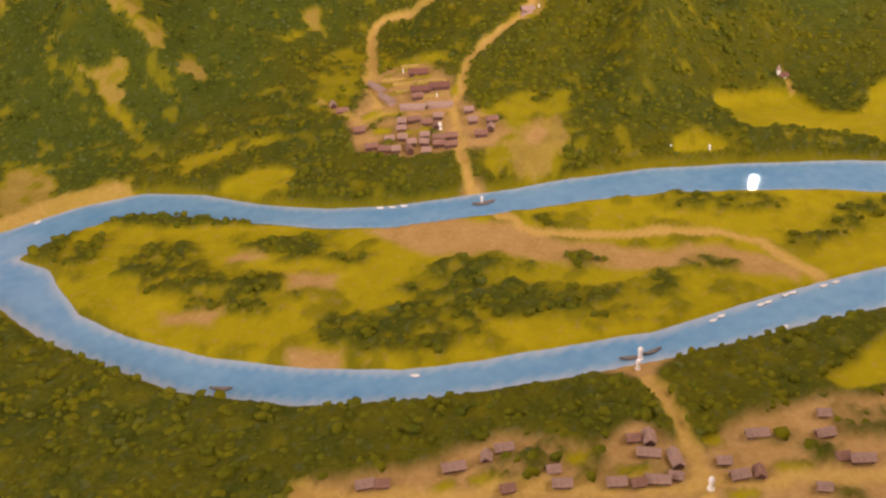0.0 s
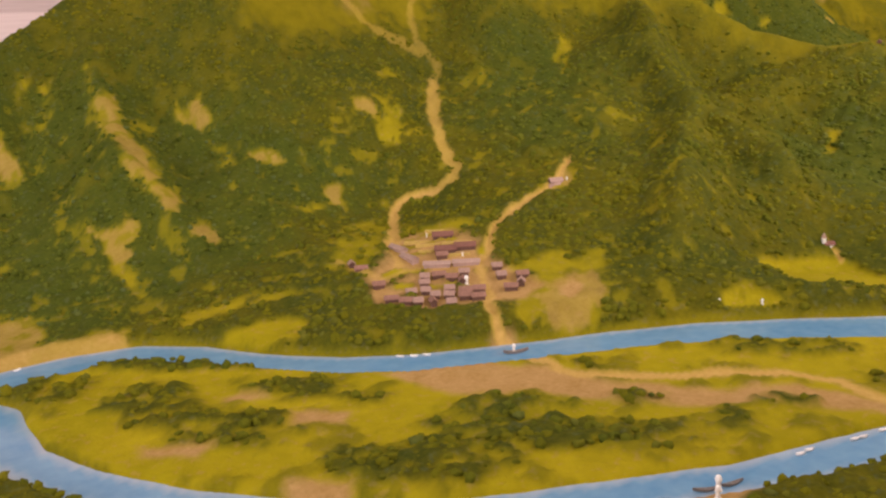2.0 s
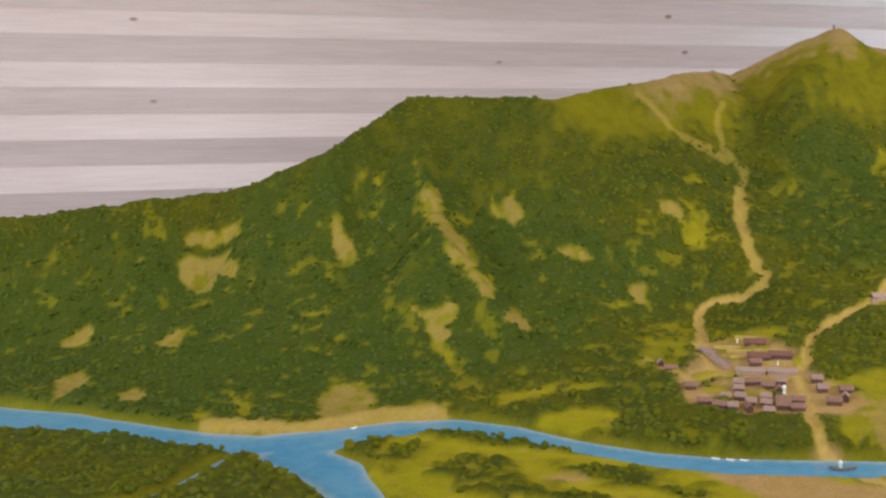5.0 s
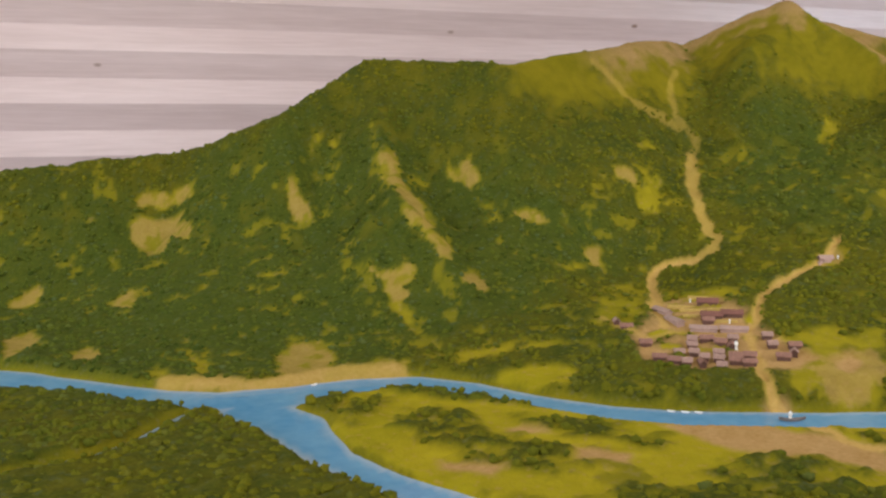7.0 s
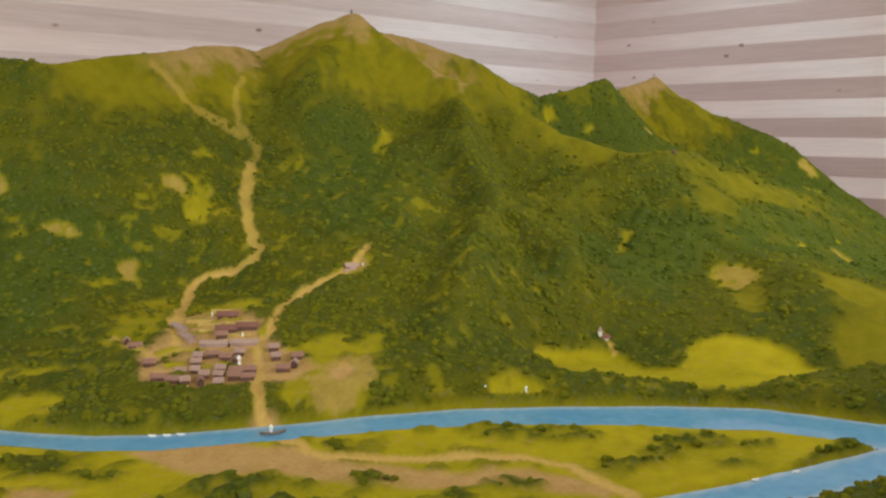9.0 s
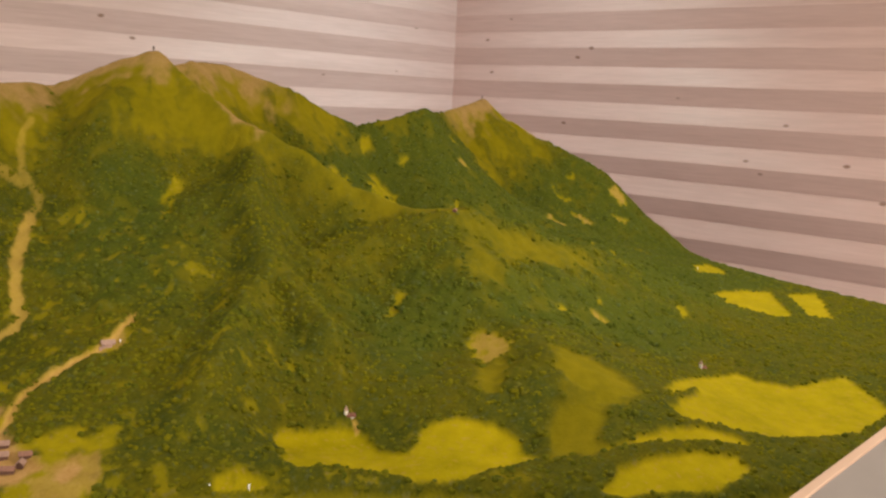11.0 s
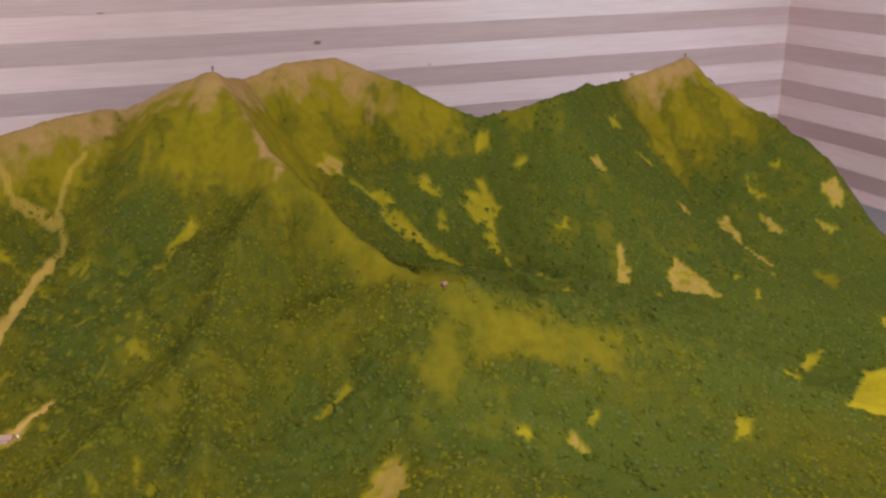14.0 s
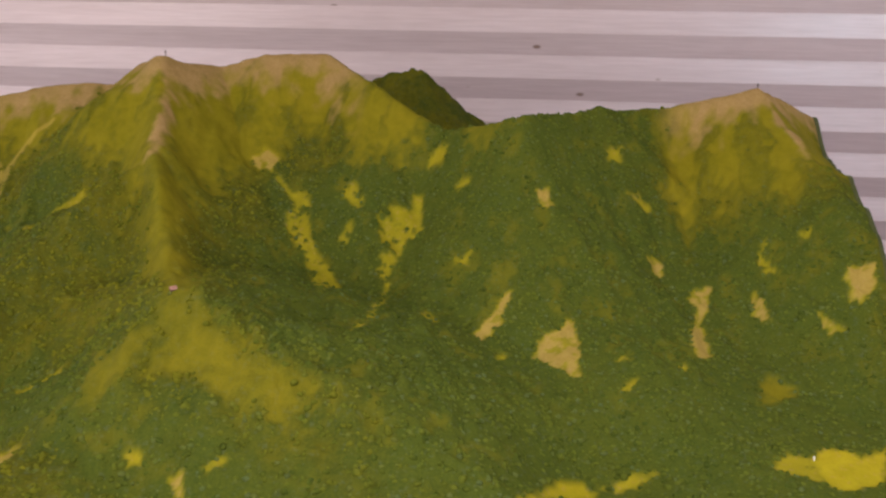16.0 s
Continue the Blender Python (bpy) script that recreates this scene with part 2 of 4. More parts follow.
def to_line(x, y, line):
    """Distance to a plan line whose points may carry a third value, and that value there."""
    best, extra = np.full(np.shape(x), 9.0), np.zeros(np.shape(x))
    for p, q in zip(line, line[1:]):
        dx, dy = q[0] - p[0], q[1] - p[1]
        s = np.clip(((x - p[0]) * dx + (y - p[1]) * dy) / (dx * dx + dy * dy + 1e-12), 0, 1)
        d = np.hypot(x - p[0] - s * dx, y - p[1] - s * dy)
        if len(p) > 2:
            extra = np.where(d < best, p[2] + s * (q[2] - p[2]), extra)
        best = np.minimum(best, d)
    return best, extra


def inside(x, y, loop):
    """Signed distance to a closed plan outline, positive inside."""
    d, _ = to_line(x, y, loop + loop[:1])
    odd = np.zeros(np.shape(x), bool)
    for (x0, y0), (x1, y1) in zip(loop, loop[1:] + loop[:1]):
        odd ^= ((y0 > y) != (y1 > y)) & (x < (x1 - x0) * (y - y0) / (y1 - y0 + 1e-12) + x0)
    return np.where(odd, d, -d)


def soft_step(v, a, b):
    s = np.clip((v - a) / (b - a), 0, 1)
    return s * s * (3 - 2 * s)


# ---------------------------------------------------------------- the relief: ridges, spurs, river
EDGE = dict(x0=-1.3, x1=3.75, y0=0.085, y1=3.0)
CREST = [(-1.3, 2.35, 0.93), (-0.5, 2.303, 0.96), (0.04, 2.264, 1.014), (0.38, 2.283, 1.045), (0.57, 2.164, 1.129), (0.8, 2.259, 1.263), (1.1, 2.063, 1.249), (1.5, 2.154, 1.319), (1.68, 2.217, 1.315), (1.9, 2.058, 1.413), (2, 2.234, 1.378), (2.13, 2.262, 1.415), (2.3, 2.326, 1.412), (2.45, 2.202, 1.349), (2.68, 2.112, 1.229), (2.9, 2.014, 1.301), (3.12, 2.209, 1.272), (3.3, 2.282, 1.286), (3.55, 2.277, 1.35), (3.75, 2.434, 1.242)]
SPUR_SUMMIT = [(1.9, 2.082, 1.41), (1.982, 1.76, 1.253), (2.11, 1.5, 1.115), (2.22, 1.26, 1.044), (2.316, 1.17, 1.007), (2.5, 1.13, 0.923), (2.62, 1, 0.83)]
SPUR_MIDDLE = [(2, 1.76, 1.235), (1.82, 1.5, 1.062), (1.744, 1.353, 0.982), (1.695, 1.1, 0.893), (1.66, 1, 0.805)]
SPUR_SHRINE = [(1.744, 1.353, 0.982), (1.4, 1.06, 0.859), (1.27, 1, 0.77)]
SPUR_MEADOW = [(2.22, 1.26, 1.075), (2.08, 0.95, 0.882), (2, 0.774, 0.863), (1.98, 0.6, 0.76)]
BACK_HILL = [(2.2, 2.85, 1.2), (2.49, 2.81, 1.306), (2.72, 2.95, 1.07)]
EAST_FLANK = [(3.55, 2.249, 1.306), (3.683, 2.049, 1.192), (3.713, 1.798, 1.104), (3.72, 1.6, 0.86), (3.72, 1.399, 0.791)]
SPUR_WEST = [(0.8, 2.246, 1.222), (0.74, 1.8, 0.996), (0.78, 1.52, 0.792), (0.8, 1.38, 0.75)]
SPUR_EAST = [(3.12, 2.177, 1.269), (3, 1.9, 1.072), (2.95, 1.55, 0.851), (3.05, 1.38, 0.86)]
# each ridge with its slope near the crest and far below it
RIDGES = [(SPUR_WEST, 1.139, 0.586), (SPUR_EAST, 0.795, 0.104), (CREST, 1.430, 0.236), (SPUR_SUMMIT, 1.770, 0.474), (SPUR_MIDDLE, 1.497, 0.502), (SPUR_SHRINE, 1.060, 0.508), (SPUR_MEADOW, 0.266, 0.315), (BACK_HILL, 0.989, 0.514), (EAST_FLANK, 0.652, 0.886)]
# knolls and hollows: place, reach, rise
KNOLLS = [(1.695, 1.966, 0.11, 0.098), (1.73, 1.64, 0.085, 0.02), (1.62, 1.47, 0.08, 0.032), (1.48, 1.27, 0.08, 0.017), (1.267, 1.797, 0.11, 0.043), (1.341, 1.288, 0.11, 0.004),
          (3.11, 2.185, 0.032, 0.016), (3.48, 2.02, 0.09, 0.026), (3.2, 1.4, 0.11, 0.022), (1.83, 1.65, 0.06, 0.034), (1.8, 1.56, 0.05, 0.016)]
HOLLOWS = [(3.372, 2.005, 0.11, -0.06), (2.416, 1.712, 0.11, -0.03), (1.99, 1.24, 0.09, -0.055), (3.074, 1.083, 0.11, -0.072), (2.46, 1.37, 0.08, -0.045), (3.62, 1.62, 0.13, -0.062), (3.4, 1.72, 0.12, -0.005), (3.25, 1.88, 0.11, -0.008), (2.9, 1.95, 0.12, -0.008), (2.75, 1.72, 0.12, -0.009), (2.58, 1.62, 0.11, -0.009), (2.3, 1.93, 0.11, -0.008),
           (1.64, 0.96, 0.07, -0.025), (1.15, 1.52, 0.1, -0.053), (0.75, 1.9, 0.12, -0.044), (1.95, 0.95, 0.09, -0.032), (1.75, 1.75, 0.09, -0.045), (2.9, 1.45, 0.11, -0.013), (1.38, 1.62, 0.1, -0.005), (3.66, 1.95, 0.09, -0.013), (1.61, 0.94, 0.05, -0.012), (1.5, 0.965, 0.06, -0.042), (1.6, 0.85, 0.07, -0.034), (1.76, 0.67, 0.08, -0.038)]
WATER = 0.7215
RIVER_NORTH = [(-1.4, 2.27, 0.07), (-0.4, 1.83, 0.07), (0.03, 1.54, 0.06), (0.08, 1.505, 0.047), (0.165, 1.44, 0.036), (0.236, 1.378, 0.036), (0.31, 1.328, 0.043), (0.42, 1.31, 0.05), (0.51, 1.325, 0.042),
               (0.6, 1.305, 0.042), (0.66, 1.25, 0.038), (0.715, 1.17, 0.031), (0.795, 1.08, 0.032), (0.87, 1.022, 0.035), (0.97, 0.977, 0.036), (1.05, 0.94, 0.038), (1.13, 0.91, 0.041), (1.23, 0.858, 0.045),
               (1.31, 0.803, 0.047), (1.42, 0.715, 0.051), (1.48, 0.658, 0.055), (1.535, 0.602, 0.056), (1.568, 0.535, 0.055), (1.6, 0.465, 0.054), (1.66, 0.39, 0.055)]
RIVER_SOUTH = [(0.36, 1.26, 0.045), (0.394, 1.19, 0.046), (0.402, 1.14, 0.037), (0.415, 1.05, 0.027), (0.455, 0.95, 0.026), (0.513, 0.848, 0.030), (0.595, 0.755, 0.03),
               (0.674, 0.693, 0.026), (0.76, 0.648, 0.026), (0.846, 0.612, 0.025), (0.94, 0.571, 0.025), (1.047, 0.542, 0.029), (1.16, 0.51, 0.034), (1.27, 0.475, 0.034),
               (1.4, 0.445, 0.034), (1.5, 0.42, 0.036), (1.62, 0.385, 0.045), (1.8, 0.31, 0.05), (2.1, 0.18, 0.05), (2.35, 0.04, 0.05)]
BROOK = [(0.29, 1.285, 0.006), (0.273, 1.271, 0.008), (0.207, 1.187, 0.007),
         (0.151, 1.148, 0.007), (0.076, 1.13, 0.008), (-0.1, 1.06, 0.008),
         (-0.5, 0.93, 0.008)]


def river_depth(x, y):
    """How far inside the water a place lies; negative on land."""
    wob = 0.006 * fbm(x, y, 22, 3, 5)
    out = np.full(np.shape(x), -9.0)
    for line in (RIVER_NORTH, RIVER_SOUTH, BROOK):
        d, w = to_line(x, y, line)
        out = np.maximum(out, w + wob - d)
    return out


def ridge_height(x, y, line, a, b):
    best = np.full(np.shape(x), -9.0)
    for (x0, y0, z0), (x1, y1, z1) in zip(line, line[1:]):
        dx, dy = x1 - x0, y1 - y0
        s = np.clip(((x - x0) * dx + (y - y0) * dy) / (dx * dx + dy * dy), 0, 1)
        d = np.hypot(np.hypot(x - x0 - s * dx, y - y0 - s * dy), .022) - .022
        best = np.maximum(best, z0 + s * (z1 - z0) - (b * d + (a - b) * .3 * (1 - np.exp(-d / .3))))
    return best


def land(x, y):
    """The height of the model's ground."""
    level = .728 + .02 * np.clip((y - 1.0) / 1.5, 0, 1)
    hs = np.array([level] + [ridge_height(x, y, *r) for r in RIDGES])
    top = hs.max(0)
    h = top + np.log(np.exp(70 * (hs - top)).sum(0)) / 70 - .002
    for bx, by, reach, rise in KNOLLS + HOLLOWS:
        h = h + rise * np.exp(-((x - bx) ** 2 + (y - by) ** 2) / (2 * reach * reach))
    h = np.maximum(h, .7275)
    steep = soft_step(h, .76, .95) * (.3 + .7 * soft_step(to_line(x, y, CREST)[0], .01, .22))
    h = h + steep * (.020 * fbm(x, y, 7, 4, 11) + .024 * (np.abs(fbm(x + .12 * y, y * .35, 16, 3, 31)) * 2 - .25) + .008 * (np.abs(fbm(x + .35 * y, y * .45, 34, 3, 37)) * 2 - .25))
    h = h + .004 * fbm(x, y, 14, 3, 3)
    wet = river_depth(x, y)
    h = np.minimum(h, WATER + .006 + .25 * np.maximum(-wet, 0) + 8 * np.maximum(-wet, 0) ** 2)
    bank = soft_step(wet, -.009, .008)
    return h * (1 - bank) + (WATER - .008) * bank


# ---------------------------------------------------------------- paint zones of the relief, in plan
AREAS = {"field": [], "bare": [], "alp": [], "green": [], "woods": [], "glade": [], "scree": [], "turf": [], "dense": [], "sparse": []}
TRACKS = []


def patch(kind, *loop):
    AREAS[kind].append(list(loop))


def spot(kind, x, y, r, stretch=1.0, turn=0.0):
    c, s = math.cos(radians(turn)), math.sin(radians(turn))
    ring = [(r * stretch * math.cos(k * math.pi / 4), r * math.sin(k * math.pi / 4)) for k in range(8)]
    AREAS[kind].append([(x + c * u - s * v, y + s * u + c * v) for u, v in ring])


def track(width, *line):
    TRACKS.append((width, list(line)))


# valley meadows
patch("field", (1.311, 0.904), (1.331, 0.905), (1.346, 0.901), (1.366, 0.869), (1.388, 0.830), (1.376, 0.833), (1.297, 0.886))
patch("field", (1.471, 0.974), (1.502, 0.984), (1.551, 0.977), (1.616, 0.950), (1.629, 0.928), (1.604, 0.879), (1.603, 0.836), (1.622, 0.796), (1.654, 0.802), (1.687, 0.819), (1.741, 0.787), (1.767, 0.729), (1.776, 0.670), (1.745, 0.650), (1.677, 0.687), (1.610, 0.742), (1.499, 0.825), (1.508, 0.852), (1.448, 0.887))
patch("field", (1.424, 0.893), (1.541, 0.949), (1.626, 0.912), (1.609, 0.847), (1.593, 0.787), (1.619, 0.774), (1.657, 0.781), (1.720, 0.736), (1.747, 0.688), (1.745, 0.614), (1.677, 0.643), (1.603, 0.655), (1.575, 0.676), (1.545, 0.716), (1.528, 0.767), (1.486, 0.821), (1.422, 0.841))
patch("field", (2.098, 0.579), (2.280, 0.632), (2.422, 0.633), (2.534, 0.623), (2.521, 0.575), (2.556, 0.514), (2.665, 0.484), (2.757, 0.457), (2.584, 0.303), (2.386, 0.304), (2.314, 0.338), (2.193, 0.378), (2.152, 0.404), (2.200, 0.459), (2.213, 0.512), (2.219, 0.577), (2.095, 0.561))
patch("field", (3.216, 1.040), (3.322, 0.998), (3.446, 0.930), (3.192, 0.756), (3.125, 0.799), (3.079, 0.847), (3.005, 0.878))
patch("field", (3.504, 0.903), (3.650, 0.851), (3.317, 0.680), (3.271, 0.737))
patch("glade", (3.442, 1.218), (3.659, 1.208), (3.536, 1.132), (3.400, 1.167))
patch("turf", (2.017, 0.799), (2.044, 0.786), (2.042, 0.706), (2.042, 0.632), (2.020, 0.585), (1.955, 0.590), (1.920, 0.594), (1.872, 0.577), (1.811, 0.537), (1.741, 0.592), (1.801, 0.628), (1.871, 0.664), (1.949, 0.723))
patch("field", (1.820, 0.531), (1.891, 0.512), (1.979, 0.491), (2.050, 0.450), (2.079, 0.411), (2.084, 0.391))
patch("scree", (2.001, 0.983), (2.032, 0.968), (2.014, 0.893), (1.969, 0.868), (1.934, 0.893), (1.964, 0.948))
patch("turf", (1.931, 0.899), (1.966, 0.864), (1.890, 0.806), (1.821, 0.779), (1.811, 0.811), (1.866, 0.851))
patch("field", (2.038, 0.530), (2.353, 0.587), (2.538, 0.593), (2.187, 0.379), (2.115, 0.420), (2.069, 0.462), (2.027, 0.505))
patch("field", (1.719, 0.474), (1.788, 0.486), (1.859, 0.463), (1.939, 0.432), (2.000, 0.382), (1.979, 0.348), (1.885, 0.359), (1.792, 0.408), (1.734, 0.442))
# the river peninsula
patch("field", (0.416, 1.151), (0.51, 1.288), (0.6, 1.19), (0.777, 1.065), (0.941, 0.956), (1.126, 0.889), (1.313, 0.785), (1.484, 0.633), (1.587, 0.486), (1.335, 0.483), (1.073, 0.55), (0.815, 0.619), (0.632, 0.725), (0.487, 0.922))
patch("bare", (0.677, 0.966), (0.731, 0.926), (0.709, 0.893), (0.668, 0.927))
patch("bare", (0.521, 0.989), (0.584, 0.937), (0.563, 0.915), (0.521, 0.958))
patch("bare", (0.606, 0.811), (0.659, 0.769), (0.631, 0.732), (0.59, 0.763))
patch("bare", (0.635, 1.062), (0.687, 1.04), (0.677, 1.019), (0.636, 1.042))
patch("bare", (0.812, 0.997), (0.927, 0.961), (0.977, 0.879), (1.008, 0.796), (1.092, 0.703), (1.153, 0.661), (1.186, 0.568), (1.155, 0.557), (1.102, 0.63), (0.979, 0.745), (0.905, 0.849), (0.843, 0.891))
# landings and villages
patch("bare", (0.844, 0.582), (0.877, 0.573), (0.935, 0.553), (0.933, 0.538), (0.879, 0.522), (0.859, 0.559))
patch("bare", (0.949, 0.969), (1.009, 0.947), (1.018, 1.012), (0.993, 1.012))
patch("bare", (0.913, 1.182), (0.955, 1.129), (1.014, 1.088), (1.075, 1.052), (1.133, 1.058), (1.125, 1.11), (1.109, 1.17), (1.138, 1.24), (1.133, 1.318), (1.079, 1.37), (1.009, 1.323), (0.94, 1.263))
spot("bare", 1.143, 1.033, .020, 1.7, 45)
patch("bare", (0.514, 0.607), (0.577, 0.596), (0.64, 0.565), (0.712, 0.559), (0.765, 0.496), (0.827, 0.49), (0.838, 0.423), (0.909, 0.432), (0.982, 0.407), (1.085, 0.339), (1.0, .2), (0.725, 0.307), (0.515, 0.465))
patch("scree", (0.427, 1.466), (0.466, 1.507), (0.498, 1.453), (0.48, 1.361), (0.408, 1.369))
patch("field", (1.023, 0.422), (1.126, 0.423), (1.085, 0.371), (1.013, 0.396))
track(.014, (0.255, 1.423), (0.366, 1.365), (0.49, 1.377), (0.593, 1.356))
# roads and paths
track(0.0062, (1.006, 0.999), (0.996, 1.008), (1.006, 1.034), (1.052, 1.099), (1.076, 1.150), (1.096, 1.188), (1.135, 1.208), (1.169, 1.248), (1.207, 1.277), (1.271, 1.289), (1.328, 1.299), (1.374, 1.316), (1.434, 1.362))
track(0.0075, (1.003, 1.263), (1.032, 1.338), (1.129, 1.501), (1.171, 1.552), (1.205, 1.536), (1.236, 1.505))
track(0.0115, (1.236, 1.505), (1.270, 1.508), (1.296, 1.537), (1.304, 1.579), (1.325, 1.633), (1.367, 1.710), (1.447, 1.835))
track(0.0065, (1.447, 1.835), (1.481, 1.859), (1.485, 1.881), (1.477, 1.919), (1.484, 1.963), (1.508, 2.013), (1.552, 2.066))
track(.0085, (0.989, 0.935), (0.983, 0.869), (1.009, 0.817), (1.07, 0.77), (1.131, 0.732), (1.173, 0.691), (1.19, 0.641), (1.185, 0.588), (1.182, 0.548))
track(.0065, (0.879, 0.528), (0.858, 0.485), (0.838, 0.433), (0.807, 0.391), (0.766, 0.339))
track(.005, (0.938, 1.351), (0.959, 1.252), (1.038, 1.229))
track(.007, (0.514, 0.607), (0.628, 0.525), (0.71, 0.466), (0.791, 0.408), (0.876, 0.355), (0.941, 0.311), (1.035, 0.246))
track(.004, (1.620, .925), (1.637, .955))
patch("scree", (1.325, 1.295), (1.355, 1.325), (1.40, 1.335), (1.395, 1.295), (1.355, 1.275))
# clearings and screes on the slopes, drawn out down the fall of the ground
patch("scree", (0.741, 1.980), (0.750, 1.983), (0.786, 1.990), (0.775, 1.903), (0.784, 1.845), (0.785, 1.774), (0.772, 1.745), (0.795, 1.737), (0.752, 1.677), (0.741, 1.697), (0.732, 1.738), (0.739, 1.811), (0.732, 1.877))
patch("glade", (0.755, 2.073), (0.763, 2.057), (0.748, 1.986), (0.743, 2.008))
patch("scree", (0.749, 1.668), (0.798, 1.681), (0.798, 1.650), (0.779, 1.619), (0.758, 1.630))
patch("scree", (0.635, 1.674), (0.648, 1.650), (0.678, 1.639), (0.707, 1.641), (0.706, 1.615), (0.682, 1.600), (0.681, 1.583), (0.665, 1.573), (0.646, 1.589), (0.641, 1.604), (0.651, 1.625), (0.639, 1.650))
patch("glade", (0.646, 1.589), (0.665, 1.573), (0.670, 1.539), (0.665, 1.466), (0.652, 1.451), (0.649, 1.493), (0.643, 1.538))
patch("scree", (0.774, 1.565), (0.807, 1.602), (0.821, 1.588), (0.815, 1.537), (0.792, 1.543))
patch("scree", (0.895, 1.938), (0.908, 1.914), (0.942, 1.931), (0.926, 1.895), (0.912, 1.866), (0.893, 1.888))
patch("scree", (0.961, 1.739), (1.003, 1.740), (1.014, 1.696), (0.982, 1.704))
patch("scree", (1.053, 1.616), (1.089, 1.628), (1.104, 1.617), (1.079, 1.592), (1.044, 1.586))
patch("glade", (0.974, 1.570), (1.031, 1.584), (1.042, 1.581), (0.985, 1.558))
patch("scree", (1.200, 1.786), (1.235, 1.771), (1.250, 1.749), (1.225, 1.728))
patch("glade", (1.227, 1.732), (1.263, 1.742), (1.279, 1.715), (1.277, 1.659), (1.252, 1.670), (1.227, 1.697))
patch("glade", (1.293, 1.851), (1.333, 1.865), (1.382, 1.848), (1.368, 1.829), (1.322, 1.838))
patch("scree", (0.547, 2.021), (0.572, 2.016), (0.571, 1.985), (0.589, 1.965), (0.566, 1.925), (0.550, 1.949))
patch("glade", (0.628, 2.038), (0.654, 2.056), (0.672, 2.036), (0.641, 2.022))
patch("glade", (0.673, 2.118), (0.694, 2.113), (0.683, 2.087), (0.669, 2.099))
patch("glade", (0.911, 1.750), (0.933, 1.778), (0.926, 1.736))
patch("glade", (0.916, 1.820), (0.942, 1.794), (0.938, 1.784), (0.914, 1.807))
patch("glade", (1.656, 1.638), (1.765, 1.754), (1.774, 1.783), (1.790, 1.776), (1.780, 1.746), (1.663, 1.628))
patch("glade", (0.662, 1.370), (0.712, 1.369), (0.768, 1.356), (0.839, 1.331), (0.856, 1.290), (0.795, 1.310), (0.733, 1.331), (0.681, 1.322))
patch("field", (0.705, 1.260), (0.722, 1.264), (0.767, 1.262), (0.791, 1.247), (0.816, 1.206), (0.787, 1.170), (0.742, 1.198))
patch("scree", (0.458, 1.519), (0.500, 1.506), (0.510, 1.463), (0.496, 1.403), (0.468, 1.383), (0.443, 1.395))
patch("scree", (0.538, 1.370), (0.568, 1.391), (0.596, 1.377), (0.603, 1.351), (0.551, 1.361))
patch("glade", (1.116, 1.145), (1.186, 1.131), (1.258, 1.084), (1.211, 1.029), (1.133, 0.958), (1.074, 0.975), (1.034, 1.016))
patch("scree", (1.086, 1.045), (1.150, 1.068), (1.206, 1.051), (1.182, 0.998), (1.128, 0.967), (1.066, 0.984))
patch("glade", (0.912, 1.344), (0.970, 1.392), (0.970, 1.444), (1.046, 1.510), (1.123, 1.522), (1.070, 1.418), (1.000, 1.322), (0.937, 1.298))
patch("glade", (1.080, 1.305), (1.079, 1.376), (1.136, 1.493), (1.104, 1.370), (1.139, 1.354), (1.182, 1.315), (1.175, 1.288), (1.122, 1.294))
patch("scree", (0.235, 2.138), (0.262, 2.154), (0.351, 2.141), (0.335, 2.128), (0.359, 2.045), (0.345, 2.028), (0.309, 2.085), (0.294, 2.043), (0.251, 2.092), (0.233, 2.110))
patch("scree", (0.247, 2.186), (0.274, 2.201), (0.320, 2.198), (0.334, 2.209), (0.371, 2.184), (0.363, 2.159), (0.330, 2.180), (0.258, 2.180))
patch("scree", (0.548, 2.027), (0.574, 2.024), (0.590, 1.971), (0.578, 1.918), (0.555, 1.957))
patch("glade", (0.616, 2.099), (0.642, 2.124), (0.657, 2.120), (0.628, 2.093))
patch("glade", (0.628, 2.042), (0.658, 2.061), (0.672, 2.047), (0.651, 2.031))
patch("scree", (0.905, 1.897), (0.931, 1.913), (0.937, 1.876), (0.918, 1.855), (0.907, 1.879))
patch("scree", (0.001, 1.995), (0.027, 2.032), (0.063, 2.029), (0.045, 2.005), (0.018, 1.988))
patch("scree", (0.179, 1.866), (0.216, 1.899), (0.232, 1.858), (0.210, 1.799))
patch("scree", (0.007, 1.782), (0.057, 1.807), (0.065, 1.739), (0.048, 1.650), (0.021, 1.628))
patch("glade", (0.286, 1.560), (0.329, 1.548), (0.328, 1.442), (0.306, 1.426))
patch("glade", (0.224, 1.462), (0.250, 1.494), (0.256, 1.436), (0.238, 1.428))
patch("scree", (0.117, 1.605), (0.142, 1.651), (0.164, 1.597), (0.144, 1.558))
patch("scree", (0.415, 1.392), (0.441, 1.475), (0.495, 1.492), (0.515, 1.491), (0.504, 1.413), (0.480, 1.367), (0.420, 1.365))
patch("scree", (0.275, 1.397), (0.301, 1.414), (0.376, 1.371), (0.412, 1.385), (0.492, 1.366), (0.613, 1.382), (0.604, 1.350), (0.500, 1.364), (0.375, 1.364))
patch("glade", (0.262, 1.990), (0.286, 2.016), (0.292, 1.977), (0.271, 1.951))
patch("glade", (0.461, 1.771), (0.495, 1.779), (0.499, 1.759), (0.469, 1.755))
patch("glade", (0.328, 1.797), (0.356, 1.810), (0.357, 1.791), (0.332, 1.779))
